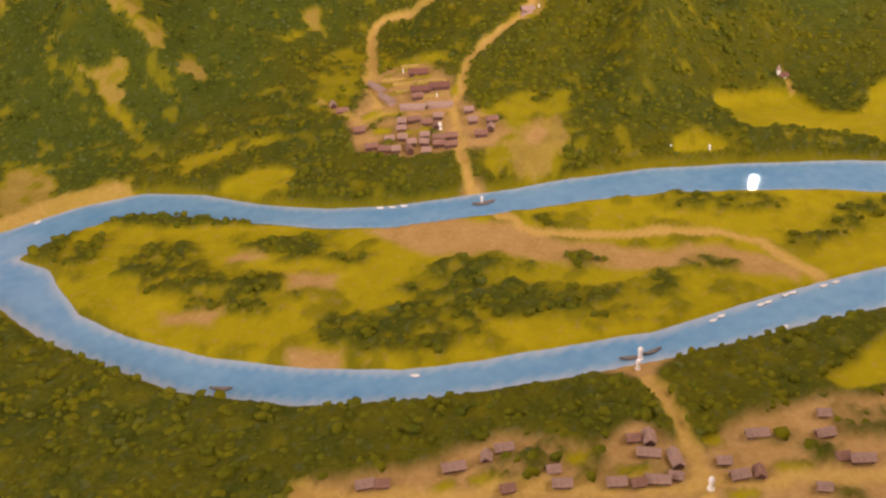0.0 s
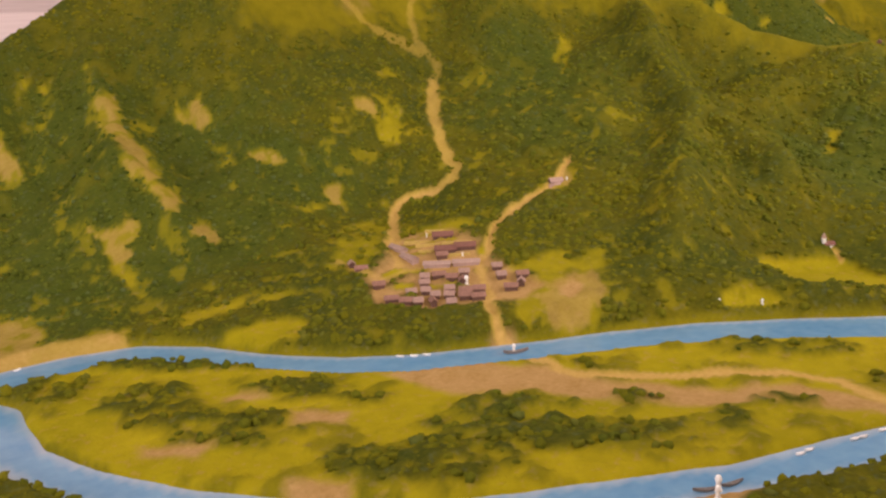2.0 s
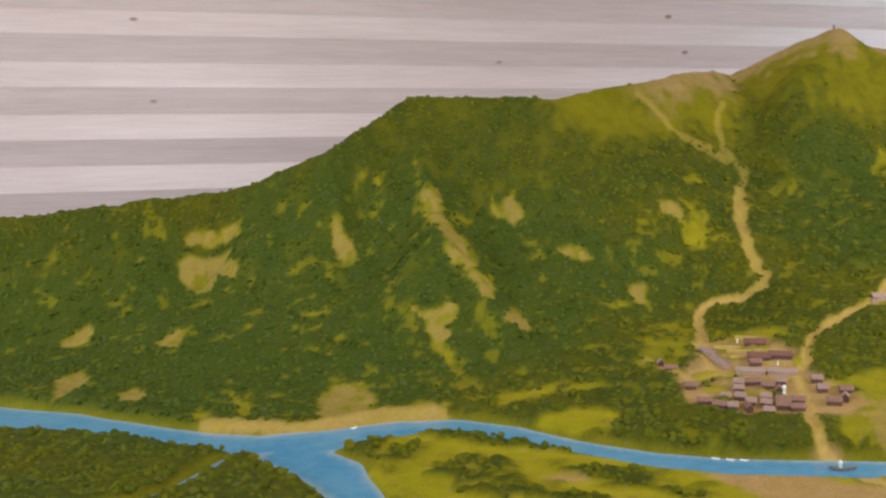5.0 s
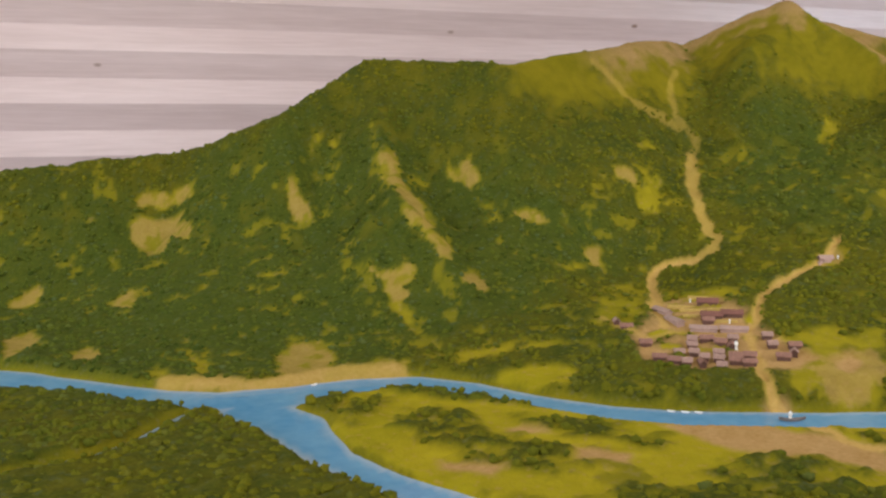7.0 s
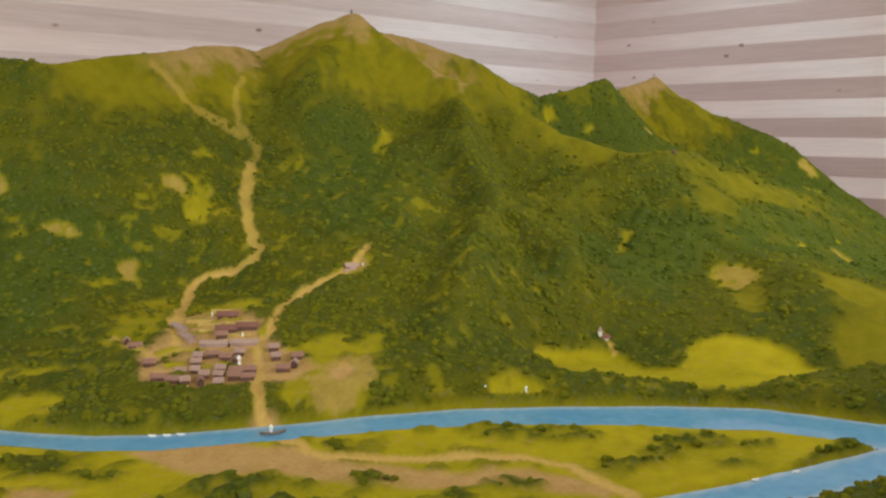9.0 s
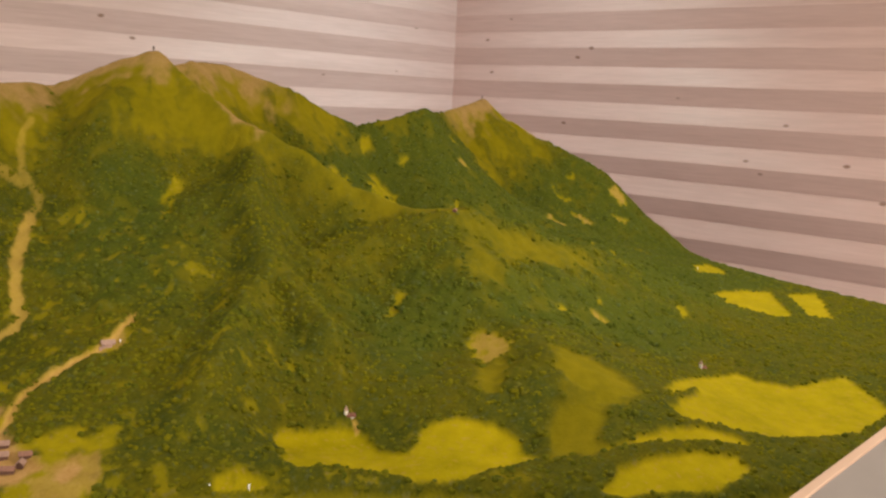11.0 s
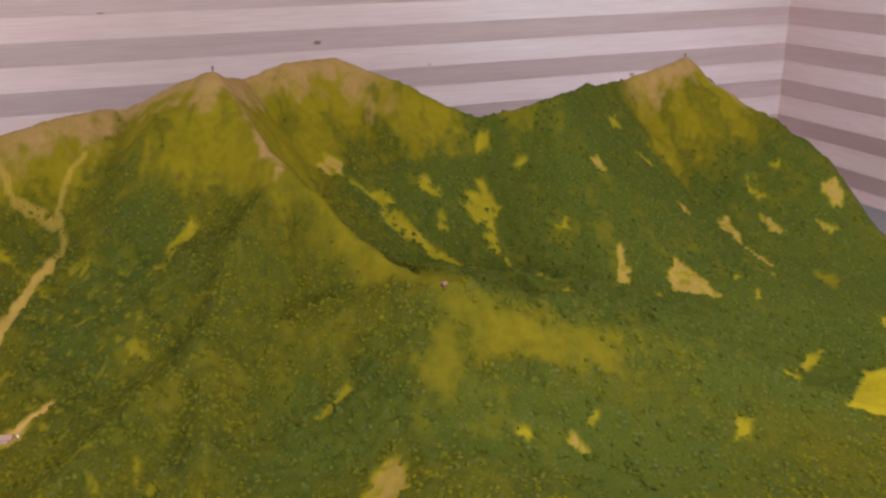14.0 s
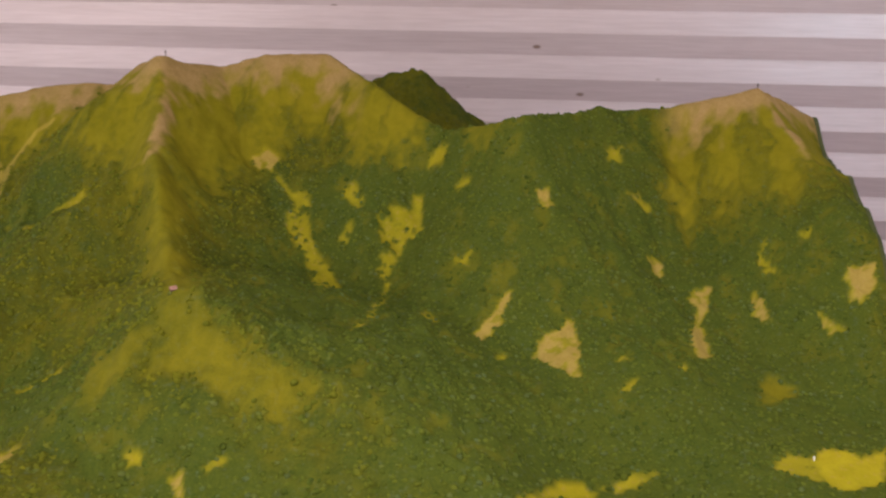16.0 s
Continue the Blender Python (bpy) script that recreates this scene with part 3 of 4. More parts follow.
patch("scree", (2.949, 1.429), (2.960, 1.486), (3.000, 1.519), (3.031, 1.551), (3.042, 1.525), (3.052, 1.495), (3.037, 1.366), (3.000, 1.406))
patch("scree", (2.814, 1.492), (2.837, 1.530), (2.860, 1.566), (2.873, 1.609), (2.892, 1.616), (2.882, 1.572), (2.868, 1.531), (2.852, 1.497), (2.831, 1.471))
patch("scree", (3.326, 1.762), (3.378, 1.776), (3.363, 1.710), (3.339, 1.643), (3.346, 1.518), (3.315, 1.482), (3.304, 1.565), (3.334, 1.682))
patch("scree", (3.673, 1.716), (3.732, 1.718), (3.724, 1.680), (3.684, 1.630), (3.666, 1.654))
patch("scree", (3.480, 1.741), (3.489, 1.704), (3.496, 1.649), (3.476, 1.658), (3.468, 1.705))
patch("scree", (3.604, 1.640), (3.621, 1.616), (3.643, 1.593), (3.615, 1.584))
patch("scree", (3.223, 1.839), (3.265, 1.859), (3.271, 1.809), (3.240, 1.813))
patch("scree", (2.938, 1.874), (2.967, 1.880), (2.986, 1.841), (2.957, 1.845))
patch("glade", (2.643, 2.031), (2.658, 2.082), (2.692, 2.057), (2.687, 2.022))
patch("glade", (2.721, 1.951), (2.760, 1.958), (2.762, 1.941), (2.733, 1.933))
patch("glade", (2.525, 1.892), (2.554, 1.920), (2.607, 1.920), (2.613, 1.985), (2.635, 1.970), (2.649, 1.867), (2.614, 1.836), (2.605, 1.802), (2.588, 1.750), (2.573, 1.709), (2.546, 1.726), (2.559, 1.796), (2.534, 1.855))
patch("glade", (2.574, 1.705), (2.589, 1.702), (2.598, 1.439), (2.591, 1.334), (2.569, 1.300), (2.583, 1.423))
patch("scree", (2.158, 2.003), (2.179, 2.047), (2.221, 2.020), (2.219, 1.976))
patch("glade", (2.216, 1.986), (2.289, 1.946), (2.329, 1.946), (2.351, 1.853), (2.376, 1.790), (2.418, 1.751), (2.468, 1.681), (2.460, 1.519), (2.367, 1.745), (2.300, 1.816), (2.281, 1.872), (2.299, 1.903), (2.250, 1.954))
patch("glade", (2.416, 1.957), (2.450, 1.967), (2.483, 1.931), (2.470, 1.896), (2.430, 1.927))
patch("glade", (2.436, 1.821), (2.461, 1.859), (2.469, 1.843), (2.458, 1.800))
patch("glade", (2.736, 1.743), (2.762, 1.719), (2.785, 1.732), (2.782, 1.701), (2.750, 1.703))
patch("glade", (3.120, 2.084), (3.170, 2.114), (3.160, 2.068), (3.132, 2.062))
patch("glade", (3.184, 2.000), (3.213, 2.022), (3.256, 2.003), (3.236, 1.991))
patch("glade", (3.125, 1.441), (3.164, 1.446), (3.163, 1.427), (3.132, 1.422))
patch("glade", (3.134, 1.331), (3.157, 1.371), (3.171, 1.371), (3.147, 1.328))
patch("glade", (2.864, 1.388), (2.877, 1.436), (2.898, 1.426), (2.880, 1.385))
patch("glade", (3.261, 1.440), (3.277, 1.455), (3.283, 1.425), (3.268, 1.419))
patch("glade", (2.693, 1.503), (2.705, 1.563), (2.730, 1.522), (2.720, 1.494))
patch("glade", (3.600, 1.863), (3.622, 1.849), (3.612, 1.828))
patch("glade", (3.495, 1.825), (3.521, 1.875), (3.524, 1.821), (3.537, 1.778), (3.505, 1.798))
patch("turf", (3.428, 1.428), (3.469, 1.493), (3.512, 1.456), (3.495, 1.408), (3.427, 1.365))
patch("field", (3.485, 1.213), (3.519, 1.251), (3.568, 1.254), (3.583, 1.232), (3.645, 1.272), (3.610, 1.165), (3.532, 1.125), (3.497, 1.142))
patch("field", (2.965, 0.995), (3.002, 1.085), (3.051, 1.125), (3.071, 1.097))
patch("glade", (3.083, 1.119), (3.126, 1.153), (3.194, 1.155), (3.156, 1.123))
patch("scree", (2.359, 0.892), (2.346, 0.904), (2.360, 0.914), (2.370, 0.878))
patch("glade", (2.689, 0.848), (2.729, 0.894), (2.750, 0.885), (2.717, 0.850))
patch("glade", (2.929, 0.952), (3.040, 1.108), (3.085, 1.109), (2.994, 0.980))
patch("glade", (2.246, 0.935), (2.270, 0.950), (2.278, 0.929), (2.260, 0.916))
patch("glade", (2.390, 0.925), (2.425, 0.949), (2.430, 0.940), (2.400, 0.921))
patch("glade", (1.938, 0.930), (1.980, 0.979), (2.015, 0.981), (2.014, 0.911), (1.983, 0.886))
patch("glade", (1.701, 1.724), (1.748, 1.751), (1.772, 1.778), (1.784, 1.768), (1.762, 1.735), (1.710, 1.699))
patch("glade", (1.914, 1.166), (1.959, 1.182), (1.996, 1.204), (1.997, 1.186), (1.959, 1.170), (1.924, 1.145))
patch("glade", (1.256, 1.769), (1.303, 1.773), (1.300, 1.729), (1.307, 1.654), (1.269, 1.681), (1.258, 1.721))
track(.0085, (1.329, 2.080), (1.359, 2.041), (1.379, 1.979))
track(.013, (1.383, 1.971), (1.421, 1.945), (1.469, 1.919))

# open upper slopes above the tree line, and the bare nose of the long spur
patch("alp", (1.08, 2.5), (1.08, 2.12), (1.067, 2.006), (1.183, 1.947), (1.389, 1.978), (1.498, 1.955), (1.613, 2.058), (1.638, 1.955), (1.699, 1.877), (1.871, 1.826), (1.926, 1.688),
      (1.982, 1.621), (2.061, 1.521), (2.144, 1.407), (2.204, 1.287), (2.271, 1.24), (2.19, 1.46), (2.124, 1.666), (2.087, 1.746), (2.126, 1.876), (2.193, 2.02), (2.251, 2.1),
      (2.372, 2.127), (2.453, 2.033), (2.57, 2.04), (2.63, 2.12), (2.62, 2.5))
patch("alp", (3.27, 2.5), (3.28, 2.2), (3.294, 2.154), (3.319, 2.019), (3.339, 1.939), (3.371, 2.028), (3.409, 2.06), (3.451, 1.917), (3.483, 1.996), (3.574, 1.959), (3.655, 1.991), (3.76, 2.05), (3.76, 2.5))
patch("alp", (2.74, 2.2), (2.747, 2.061), (2.793, 1.996), (2.849, 2.024), (2.9, 2.2))
patch("sparse", (2.218, 1.256), (2.337, 1.185), (2.424, 1.142), (2.575, 1.065), (2.531, 1.002), (2.407, 1.041), (2.315, 1.092), (2.224, 1.07), (2.124, 1.019), (2.109, 1.092), (2.192, 1.196))
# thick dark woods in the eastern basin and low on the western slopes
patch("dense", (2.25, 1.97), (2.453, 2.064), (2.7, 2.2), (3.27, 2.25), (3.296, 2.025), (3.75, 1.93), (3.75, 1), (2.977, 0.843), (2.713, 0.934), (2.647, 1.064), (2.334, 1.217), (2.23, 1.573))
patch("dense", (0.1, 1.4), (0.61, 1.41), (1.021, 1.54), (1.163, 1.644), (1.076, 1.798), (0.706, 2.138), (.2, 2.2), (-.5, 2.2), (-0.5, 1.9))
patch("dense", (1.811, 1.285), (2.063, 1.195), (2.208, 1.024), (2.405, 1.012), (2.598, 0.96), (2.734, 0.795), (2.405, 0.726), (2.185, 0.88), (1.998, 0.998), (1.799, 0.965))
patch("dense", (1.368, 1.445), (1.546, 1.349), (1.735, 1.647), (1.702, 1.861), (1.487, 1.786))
# thickets on the river peninsula
for rest in ((0.497, 1.204, .022, 1.8, 30), (0.561, 1.113, .036, 1.2, 0), (0.567, 1.041, .034, 1.5, -50), (0.615, 0.963, .036, 1.5, -35), (0.642, 0.916, .022, 1.4, 0), (0.709, 1.025, .024, 2.0, -45),
             (0.761, 0.951, .014, 2.2, -40), (0.69, 0.795, .030, 1.6, -40), (0.722, 0.743, .026, 2.0, -40), (0.768, 0.763, .034, 1.8, -38), (0.824, 0.804, .030, 1.8, -38), (0.871, 0.824, .028, 1.6, -40),
             (0.866, 0.735, .034, 2.2, -36), (0.929, 0.678, .026, 2.2, -35), (0.99, 0.656, .024, 2.2, -20), (1.103, 0.635, .012, 2.2, -30), (0.907, 0.797, .016, 1.8, -38), (0.995, 0.75, .013, 2.0, -40)):
    spot("woods", rest[0], rest[1], rest[2] * 1.22, *rest[3:])
for rest in ((1.018, 0.853, .016, 1.6, -30), (1.199, 0.776, .020, 2.0, -35), (1.26, 0.717, .022, 2.0, -40), (1.154, 0.86, .010, 2.4, -30), (1.104, 0.657, .014, 1.6, 0), (1.253, 0.6, .016, 1.8, -30),
             (1.315, 0.6, .018, 1.6, -30), (1.379, 0.606, .022, 1.8, -40), (1.353, 0.525, .012, 2.0, -20), (1.429, 0.554, .014, 1.8, -30), (0.692, 0.516, .014, 1.8, -30), (0.723, 0.517, .012, 1.4, -30),
             (0.771, 0.48, .010, 1.6, 60), (0.776, 0.444, .010, 1.6, -30), (0.744, 0.464, .007, 1.6, -30), (0.91, 0.391, .010, 1.8, -30), (0.921, 0.36, .012, 1.6, 40), (0.891, 0.36, .009, 1.5, -30),
             (0.991, 0.364, .016, 1.6, -30), (1.321, 0.852, .01, 1.2, 0)):
    spot("woods", rest[0], rest[1], rest[2] * 1.22, *rest[3:])
# gardens inside the town and the village
for rest in ((1.055, 1.31, .007, 2.4, -36), (1.087, 1.297, .005, 2.6, -36), (1.046, 1.278, .006, 2.6, -36), (1.093, 1.27, .006, 2.6, -36), (1.061, 1.275, .005, 2.6, -36), (1.073, 1.34, .006, 2.6, -36),
             (0.983, 1.25, .016, 1.4, -20), (1.03, 1.161, .008, 1.2, 0), (1.008, 1.23, .010, 2.2, -36), (1.111, 1.284, .007, 2.4, -36), (1.039, 1.313, .009, 2.0, 60), (1.101, 1.338, .007, 2.4, -36), (1.02, 1.157, .007, 2.0, -36), (1.084, 1.164, .007, 1.8, -36), (1, 1.172, .008, 1.5, -30), (1.124, 1.211, .012, 1.6, 50), (0.971, 1.203, .012, 1.6, -30)):
    spot("green", *rest)
for rest in ((0.974, 1.227, .012, 1.4, 0), (1.05, 1.373, .010, 1.6, -36), (1.009, 1.216, .007, 1.4, 20), (1.039, 1.185, .006, 2.0, -36), (0.994, 1.302, .016, 1.5, 40), (1.124, 1.226, .009, 1.6, -36),
             (0.957, 1.17, .008, 1.8, -36), (1.031, 1.133, .007, 1.6, -36), (0.688, 0.514, .011, 2.2, -30), (0.726, 0.518, .012, 1.5, -30), (0.766, 0.474, .010, 1.4, 60)):
    spot("woods", *rest)
for rest in ((0.746, 0.488, .012, 1.4, -30), (0.774, 0.446, .008, 2.0, -36), (0.688, 0.487, .009, 1.6, -30), (0.625, 0.533, .010, 1.5, 0), (0.887, 0.361, .010, 2.0, -36), (0.661, 0.517, .010, 1.8, -36),
             (0.818, 0.349, .012, 1.8, -36), (0.859, 0.428, .008, 1.5, -36), (0.828, 0.37, .008, 2.0, -36)):
    spot("green", *rest)
for rest in ((0.906, 0.39, .009, 2.0, -36), (0.917, 0.357, .010, 1.2, 60), (0.996, 0.355, .015, 1.5, -36), (0.89, 0.307, .014, 1.4, 0)):
    spot("woods", *rest)


def zones(x, y, z):
    """Share of each paint at a place: bare earth, meadow, open upper slope, rock."""
    fine_x, fine_y = fbm(x, y, 26, 4, 71), fbm(x, y, 26, 4, 83)
    ragged = fbm(x, y, 62, 3, 151)
    out = {}
    for kind, edge, warp in (("field", .007, .014), ("bare", .009, .026), ("alp", .055, .070), ("green", .004, .010), ("woods", .012, .030), ("glade", .008, .014), ("scree", .008, .014), ("sparse", .035, .08), ("turf", .014, .035), ("dense", .075, .16)):
        wx, wy = x + warp * fine_x, y + warp * fine_y
        best = np.full(np.shape(x), -9.0)
        for loop in AREAS[kind]:
            xs, ys = [p[0] for p in loop], [p[1] for p in loop]
            near = (x > min(xs) - .08) & (x < max(xs) + .08) & (y > min(ys) - .08) & (y < max(ys) + .08)
            if near.any():
                best[near] = np.maximum(best[near], inside(wx[near], wy[near], loop))
        out[kind] = soft_step(best + {"alp": .09, "glade": .022, "scree": .024, "woods": .022, "field": .012, "turf": .03, "sparse": .07}.get(kind, 0) * ragged, -edge, edge)
    # clearings on the slopes are patchy, with a green rim round the bare earth
    speck = 1 - .9 * soft_step(fbm(x, y, 48, 3, 21), .08, .18)
    scree, glade = out.pop("scree") * (.45 + .55 * (1 - soft_step(fbm(x, y, 52, 3, 23), .06, .22))), out.pop("glade") * speck
    out["field"] = np.maximum(out["field"], np.maximum(.72 * glade, .6 * soft_step(scree, 0, .4)))
    out["bare"] = np.maximum(out["bare"], .46 * soft_step(scree, .35, 1))
    out["road"] = np.zeros(np.shape(x))
    for width, line in TRACKS:
        d, _ = to_line(x + .020 * fbm(x, y, 34, 3, 91), y + .020 * fbm(x, y, 34, 3, 97), line)
        out["road"] = np.maximum(out["road"], (.26 if line[0][1] > 1.75 else .6 if line[0][1] > 1.29 else 1) * soft_step(width - d + .006 * ragged, -.0045, .003))
    d_spine, _ = to_line(x, y, SPUR_SUMMIT[:4])
    out["alp"] = out["alp"] * (1 - .65 * soft_step(1.78 - y, 0, .2) * soft_step(d_spine, .02, .08))
    out["alp"] = np.maximum(np.maximum(out["alp"], .95 * out.pop("turf")), .6 * out.pop("sparse"))
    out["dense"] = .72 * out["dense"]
    out["bare"] = out["bare"] * (1 - out["green"])
    out["field"] = np.maximum(out["field"], out.pop("green"))
    scatter = soft_step(fbm(x, y, 40, 3, 191), .15, .24) * soft_step(z, .724, .734) * soft_step(1.75 - x, 0, .15) * soft_step(1.5 - z, .4, .5)
    out["field"] = np.maximum(out["field"], .42 * scatter)
    woods = out.pop("woods") * (.35 + .65 * soft_step(fbm(x, y, 55, 3, 171), -.14, .02))
    meadow = soft_step(1.5 - x, 0, .1) * soft_step(1.25 - y, 0, .05) * soft_step(y, .52, .6)
    out["field"] = out["field"] * (1 - .5 * meadow * soft_step(fbm(x, y, 30, 4, 181), .03, .2))
    out["bare"], out["field"] = out["bare"] * (1 - woods), np.maximum(out["field"] * (1 - woods), out["road"])
    wet = river_depth(x, y)
    bank = soft_step(wet, -.016 + .02 * fine_x, -.001) * soft_step(.77 - z, 0, .02)
    out["field"] = np.maximum(out["field"], .5 * bank * (1 - out["bare"]))
    d_c, _ = to_line(x, y, CREST)
    d_a, _ = to_line(x, y, SPUR_SUMMIT[:4])
    streak = fbm(x + .1 * fine_x, y * .3, 22, 3, 47)
    thin = soft_step(.05 + .10 * fine_x - d_a, -.02, .05) * .7
    glade = .32 * soft_step(fbm(x, y, 24, 5, 131), .03, .26) * soft_step(z, .78, .9)
    out["alp"] = np.clip(np.maximum(np.maximum(out["alp"] * (1 - .55 * soft_step(streak, .04, .24)), thin), glade), 0, 1)
    grain = fbm(x, y, 34, 4, 53)
    on_west = soft_step(x, 1.25, 1.45) * soft_step(2.46 - x, 0, .1)
    on_east = soft_step(x, 3.25, 3.4)
    rock = soft_step(.10 + .15 * grain - d_c, 0, .08) * np.maximum(on_west, on_east) * .85
    d_top, _ = to_line(x, y, [(1.9, 2.08), (1.97, 1.9), (1.985, 1.73)])
    rock = np.maximum(rock, .9 * soft_step(.024 + .06 * grain - d_top, 0, .03))
    d_two, _ = to_line(x, y, [(3.55, 2.29), (3.62, 2.16), (3.65, 2.07)])
    out["rock"] = np.maximum(rock, .85 * soft_step(.02 + .05 * grain - d_two, 0, .02))
    return out


# ---------------------------------------------------------------- the relief mesh
STEP = 0.006
nx, ny = int(round((EDGE["x1"] - EDGE["x0"]) / STEP)) + 1, int(round((EDGE["y1"] - EDGE["y0"]) / STEP)) + 1
gx, gy = np.meshgrid(np.linspace(EDGE["x0"], EDGE["x1"], nx), np.linspace(EDGE["y0"], EDGE["y1"], ny))
gz = land(gx, gy)
paint = zones(gx, gy, gz)
wood = np.clip(1 - np.maximum(np.maximum(paint["field"], paint["bare"]), np.maximum(paint["alp"], paint["rock"])), 0, 1)
wood *= soft_step(-river_depth(gx, gy), .008, .016)
canopy = gz + wood * (.010 * (fbm(gx, gy, 60, 2, 15) + .5) + .002)


def grid_mesh(name, x, y, z):
    rows, cols = x.shape
    me = bpy.data.meshes.new(name)
    me.vertices.add(rows * cols)
    me.vertices.foreach_set("co", np.stack([x, y, z], -1).astype(np.float32).ravel())
    i = (np.arange(rows - 1)[:, None] * cols + np.arange(cols - 1)[None]).ravel()
    quads = np.stack([i, i + 1, i + cols + 1, i + cols], -1)
    return me, quads


def set_quads(me, quads, smooth=True):
    me.loops.add(quads.size)
    me.loops.foreach_set("vertex_index", quads.ravel().astype(np.int32))
    me.polygons.add(len(quads))
    me.polygons.foreach_set("loop_start", (np.arange(len(quads)) * quads.shape[1]).astype(np.int32))
    me.update(calc_edges=True)
    if smooth:
        me.shade_smooth()


relief = tagged(empty("relief_model"), "large painted relief model of a forested mountain valley with a river", "relief model")
me, quads = grid_mesh("terrain", gx, gy, canopy)
set_quads(me, quads)
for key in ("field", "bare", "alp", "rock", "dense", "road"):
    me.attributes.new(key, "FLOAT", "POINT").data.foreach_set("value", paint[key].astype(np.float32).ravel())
me.materials.append(M_GROUND)
terrain = new("terrain", me)
terrain.parent = relief

# the river: its own painted sheet just under the banks
wx, wy = np.meshgrid(np.arange(EDGE["x0"], 2.45, .01), np.arange(EDGE["y0"], 2.4, .01))
depth = river_depth(wx, wy)
me, quads = grid_mesh("river", wx, wy, np.full(wx.shape, WATER) + .0003 * fbm(wx, wy, 30, 2, 61))
quads = quads[depth.ravel()[quads].max(1) > -.02]
set_quads(me, quads)
me.attributes.new("shore", "FLOAT", "POINT").data.foreach_set("value", (.75 * soft_step(.011 - depth + .008 * fbm(wx, wy, 35, 3, 67), 0, .012)).astype(np.float32).ravel())
me.materials.append(M_WATER)
river = new("river", me)
river.parent = relief
river["label"] = "glossy pale blue painted river"

# cut faces of the relief along its straight edges
for name, px, py in (("edge_panel", np.full(ny, EDGE["x1"]), gy[:, 0]), ("edge_panel", np.full(ny, EDGE["x0"]), gy[:, 0]),
                     ("edge_panel", gx[0], np.full(nx, EDGE["y1"])), ("edge_panel", gx[0], np.full(nx, EDGE["y0"]))):
    pz = land(px, py) + .002
    sx = np.where(px == EDGE["x1"], .012, np.where(px == EDGE["x0"], -.012, 0.0)) if px[0] == px[-1] else 0 * px
    sy = np.where(py == EDGE["y1"], .012, -.002) if py[0] == py[-1] else 0 * py
    ex = np.stack([px, px + sx, px + sx, px])
    ey = np.stack([py, py + sy, py + sy, py])
    ez = np.stack([pz, pz, np.full(len(px), .55), np.full(len(px), .55)])
    me, quads = grid_mesh(name, ex, ey, ez)
    set_quads(me, quads, False)
    me.materials.append(M_EDGE)
    new(name, me).parent = relief

# plinth under the relief
plinth = tagged(empty("plinth"), "boarded wooden plinth carrying the relief model", "plinth")
part("top_board", boxed(EDGE["x0"] + .01, EDGE["x1"] - .01, EDGE["y0"] + .01, EDGE["y1"] - .01, .60, .66, bevel=.004), M_RAIL, plinth)
part("side_board", boxed(EDGE["x1"] - .06, EDGE["x1"] - .03, EDGE["y0"] + .03, EDGE["y1"] - .03, 0, .60), M_BOARD, plinth)
part("side_board", boxed(EDGE["x0"] + .03, EDGE["x0"] + .06, EDGE["y0"] + .03, EDGE["y1"] - .03, 0, .60), M_BOARD, plinth)
part("back_board", boxed(EDGE["x0"] + .06, EDGE["x1"] - .06, EDGE["y1"] - .06, EDGE["y1"] - .03, 0, .60), M_BOARD, plinth)

# ---------------------------------------------------------------- flock woods: many small ragged tufts
rng = np.random.default_rng(7)
ICO_V = []
tmp = bmesh.new()
bmesh.ops.create_icosphere(tmp, subdivisions=1, radius=1.0)
ICO_V = np.array([v.co for v in tmp.verts])
ICO_F = np.array([[v.index for v in f.verts] for f in tmp.faces])
tmp.free()


def tufts(name, label, count, x0, x1, y0, y1, r0, r1, keep):
    px, py = rng.uniform(x0, x1, count), rng.uniform(y0, y1, count)
    ok = keep(px, py)
    px, py = px[ok], py[ok]
    n = len(px)
    pz = land(px, py)
    r = r0 + (r1 - r0) * rng.random(n) ** 1.6
    v = ICO_V[None] * (1 + .75 * (rng.random((n, len(ICO_V), 1)) - .5))
    v = v * np.stack([r * rng.uniform(.8, 1.25, n), r * rng.uniform(.8, 1.25, n), r * rng.uniform(.55, 1.05, n)], -1)[:, None]
    v = v + np.stack([px, py, pz + .0045 + r * .1], -1)[:, None]
    faces = (ICO_F[None] + (np.arange(n) * len(ICO_V))[:, None, None]).reshape(-1, 3)
    me = bpy.data.meshes.new(name)
    me.vertices.add(n * len(ICO_V))
    me.vertices.foreach_set("co", v.astype(np.float32).ravel())
    set_quads(me, faces)
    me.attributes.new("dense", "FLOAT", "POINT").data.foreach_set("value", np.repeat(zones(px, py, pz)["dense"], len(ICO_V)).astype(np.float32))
    me.materials.append(M_LEAF)
    return tagged(new(name, me), label, "model woods", kind="stuff")


def wooded(density):
    def keep(px, py):
        z = land(px, py)
        q = zones(px, py, z)
        w = 1 - np.maximum(np.maximum(q["field"], q["bare"]), np.maximum(q["alp"], q["rock"]))
        w *= soft_step(-river_depth(px, py), .006, .012)
        return soft_step(w, .5, .9) * density > rng.random(len(px))
    return keep


tufts("valley_woods", "dark green flock woods on the valley floor", 44000, -1.2, 3.74, .1, 1.25, .0028, .0074, wooded(1.0))
tufts("slope_woods", "olive green flock woods on the mountain slopes", 78000, -1.2, 3.74, 1.15, 2.55, .0025, .0066, wooded(.9))

# ---------------------------------------------------------------- room
R = ROOM


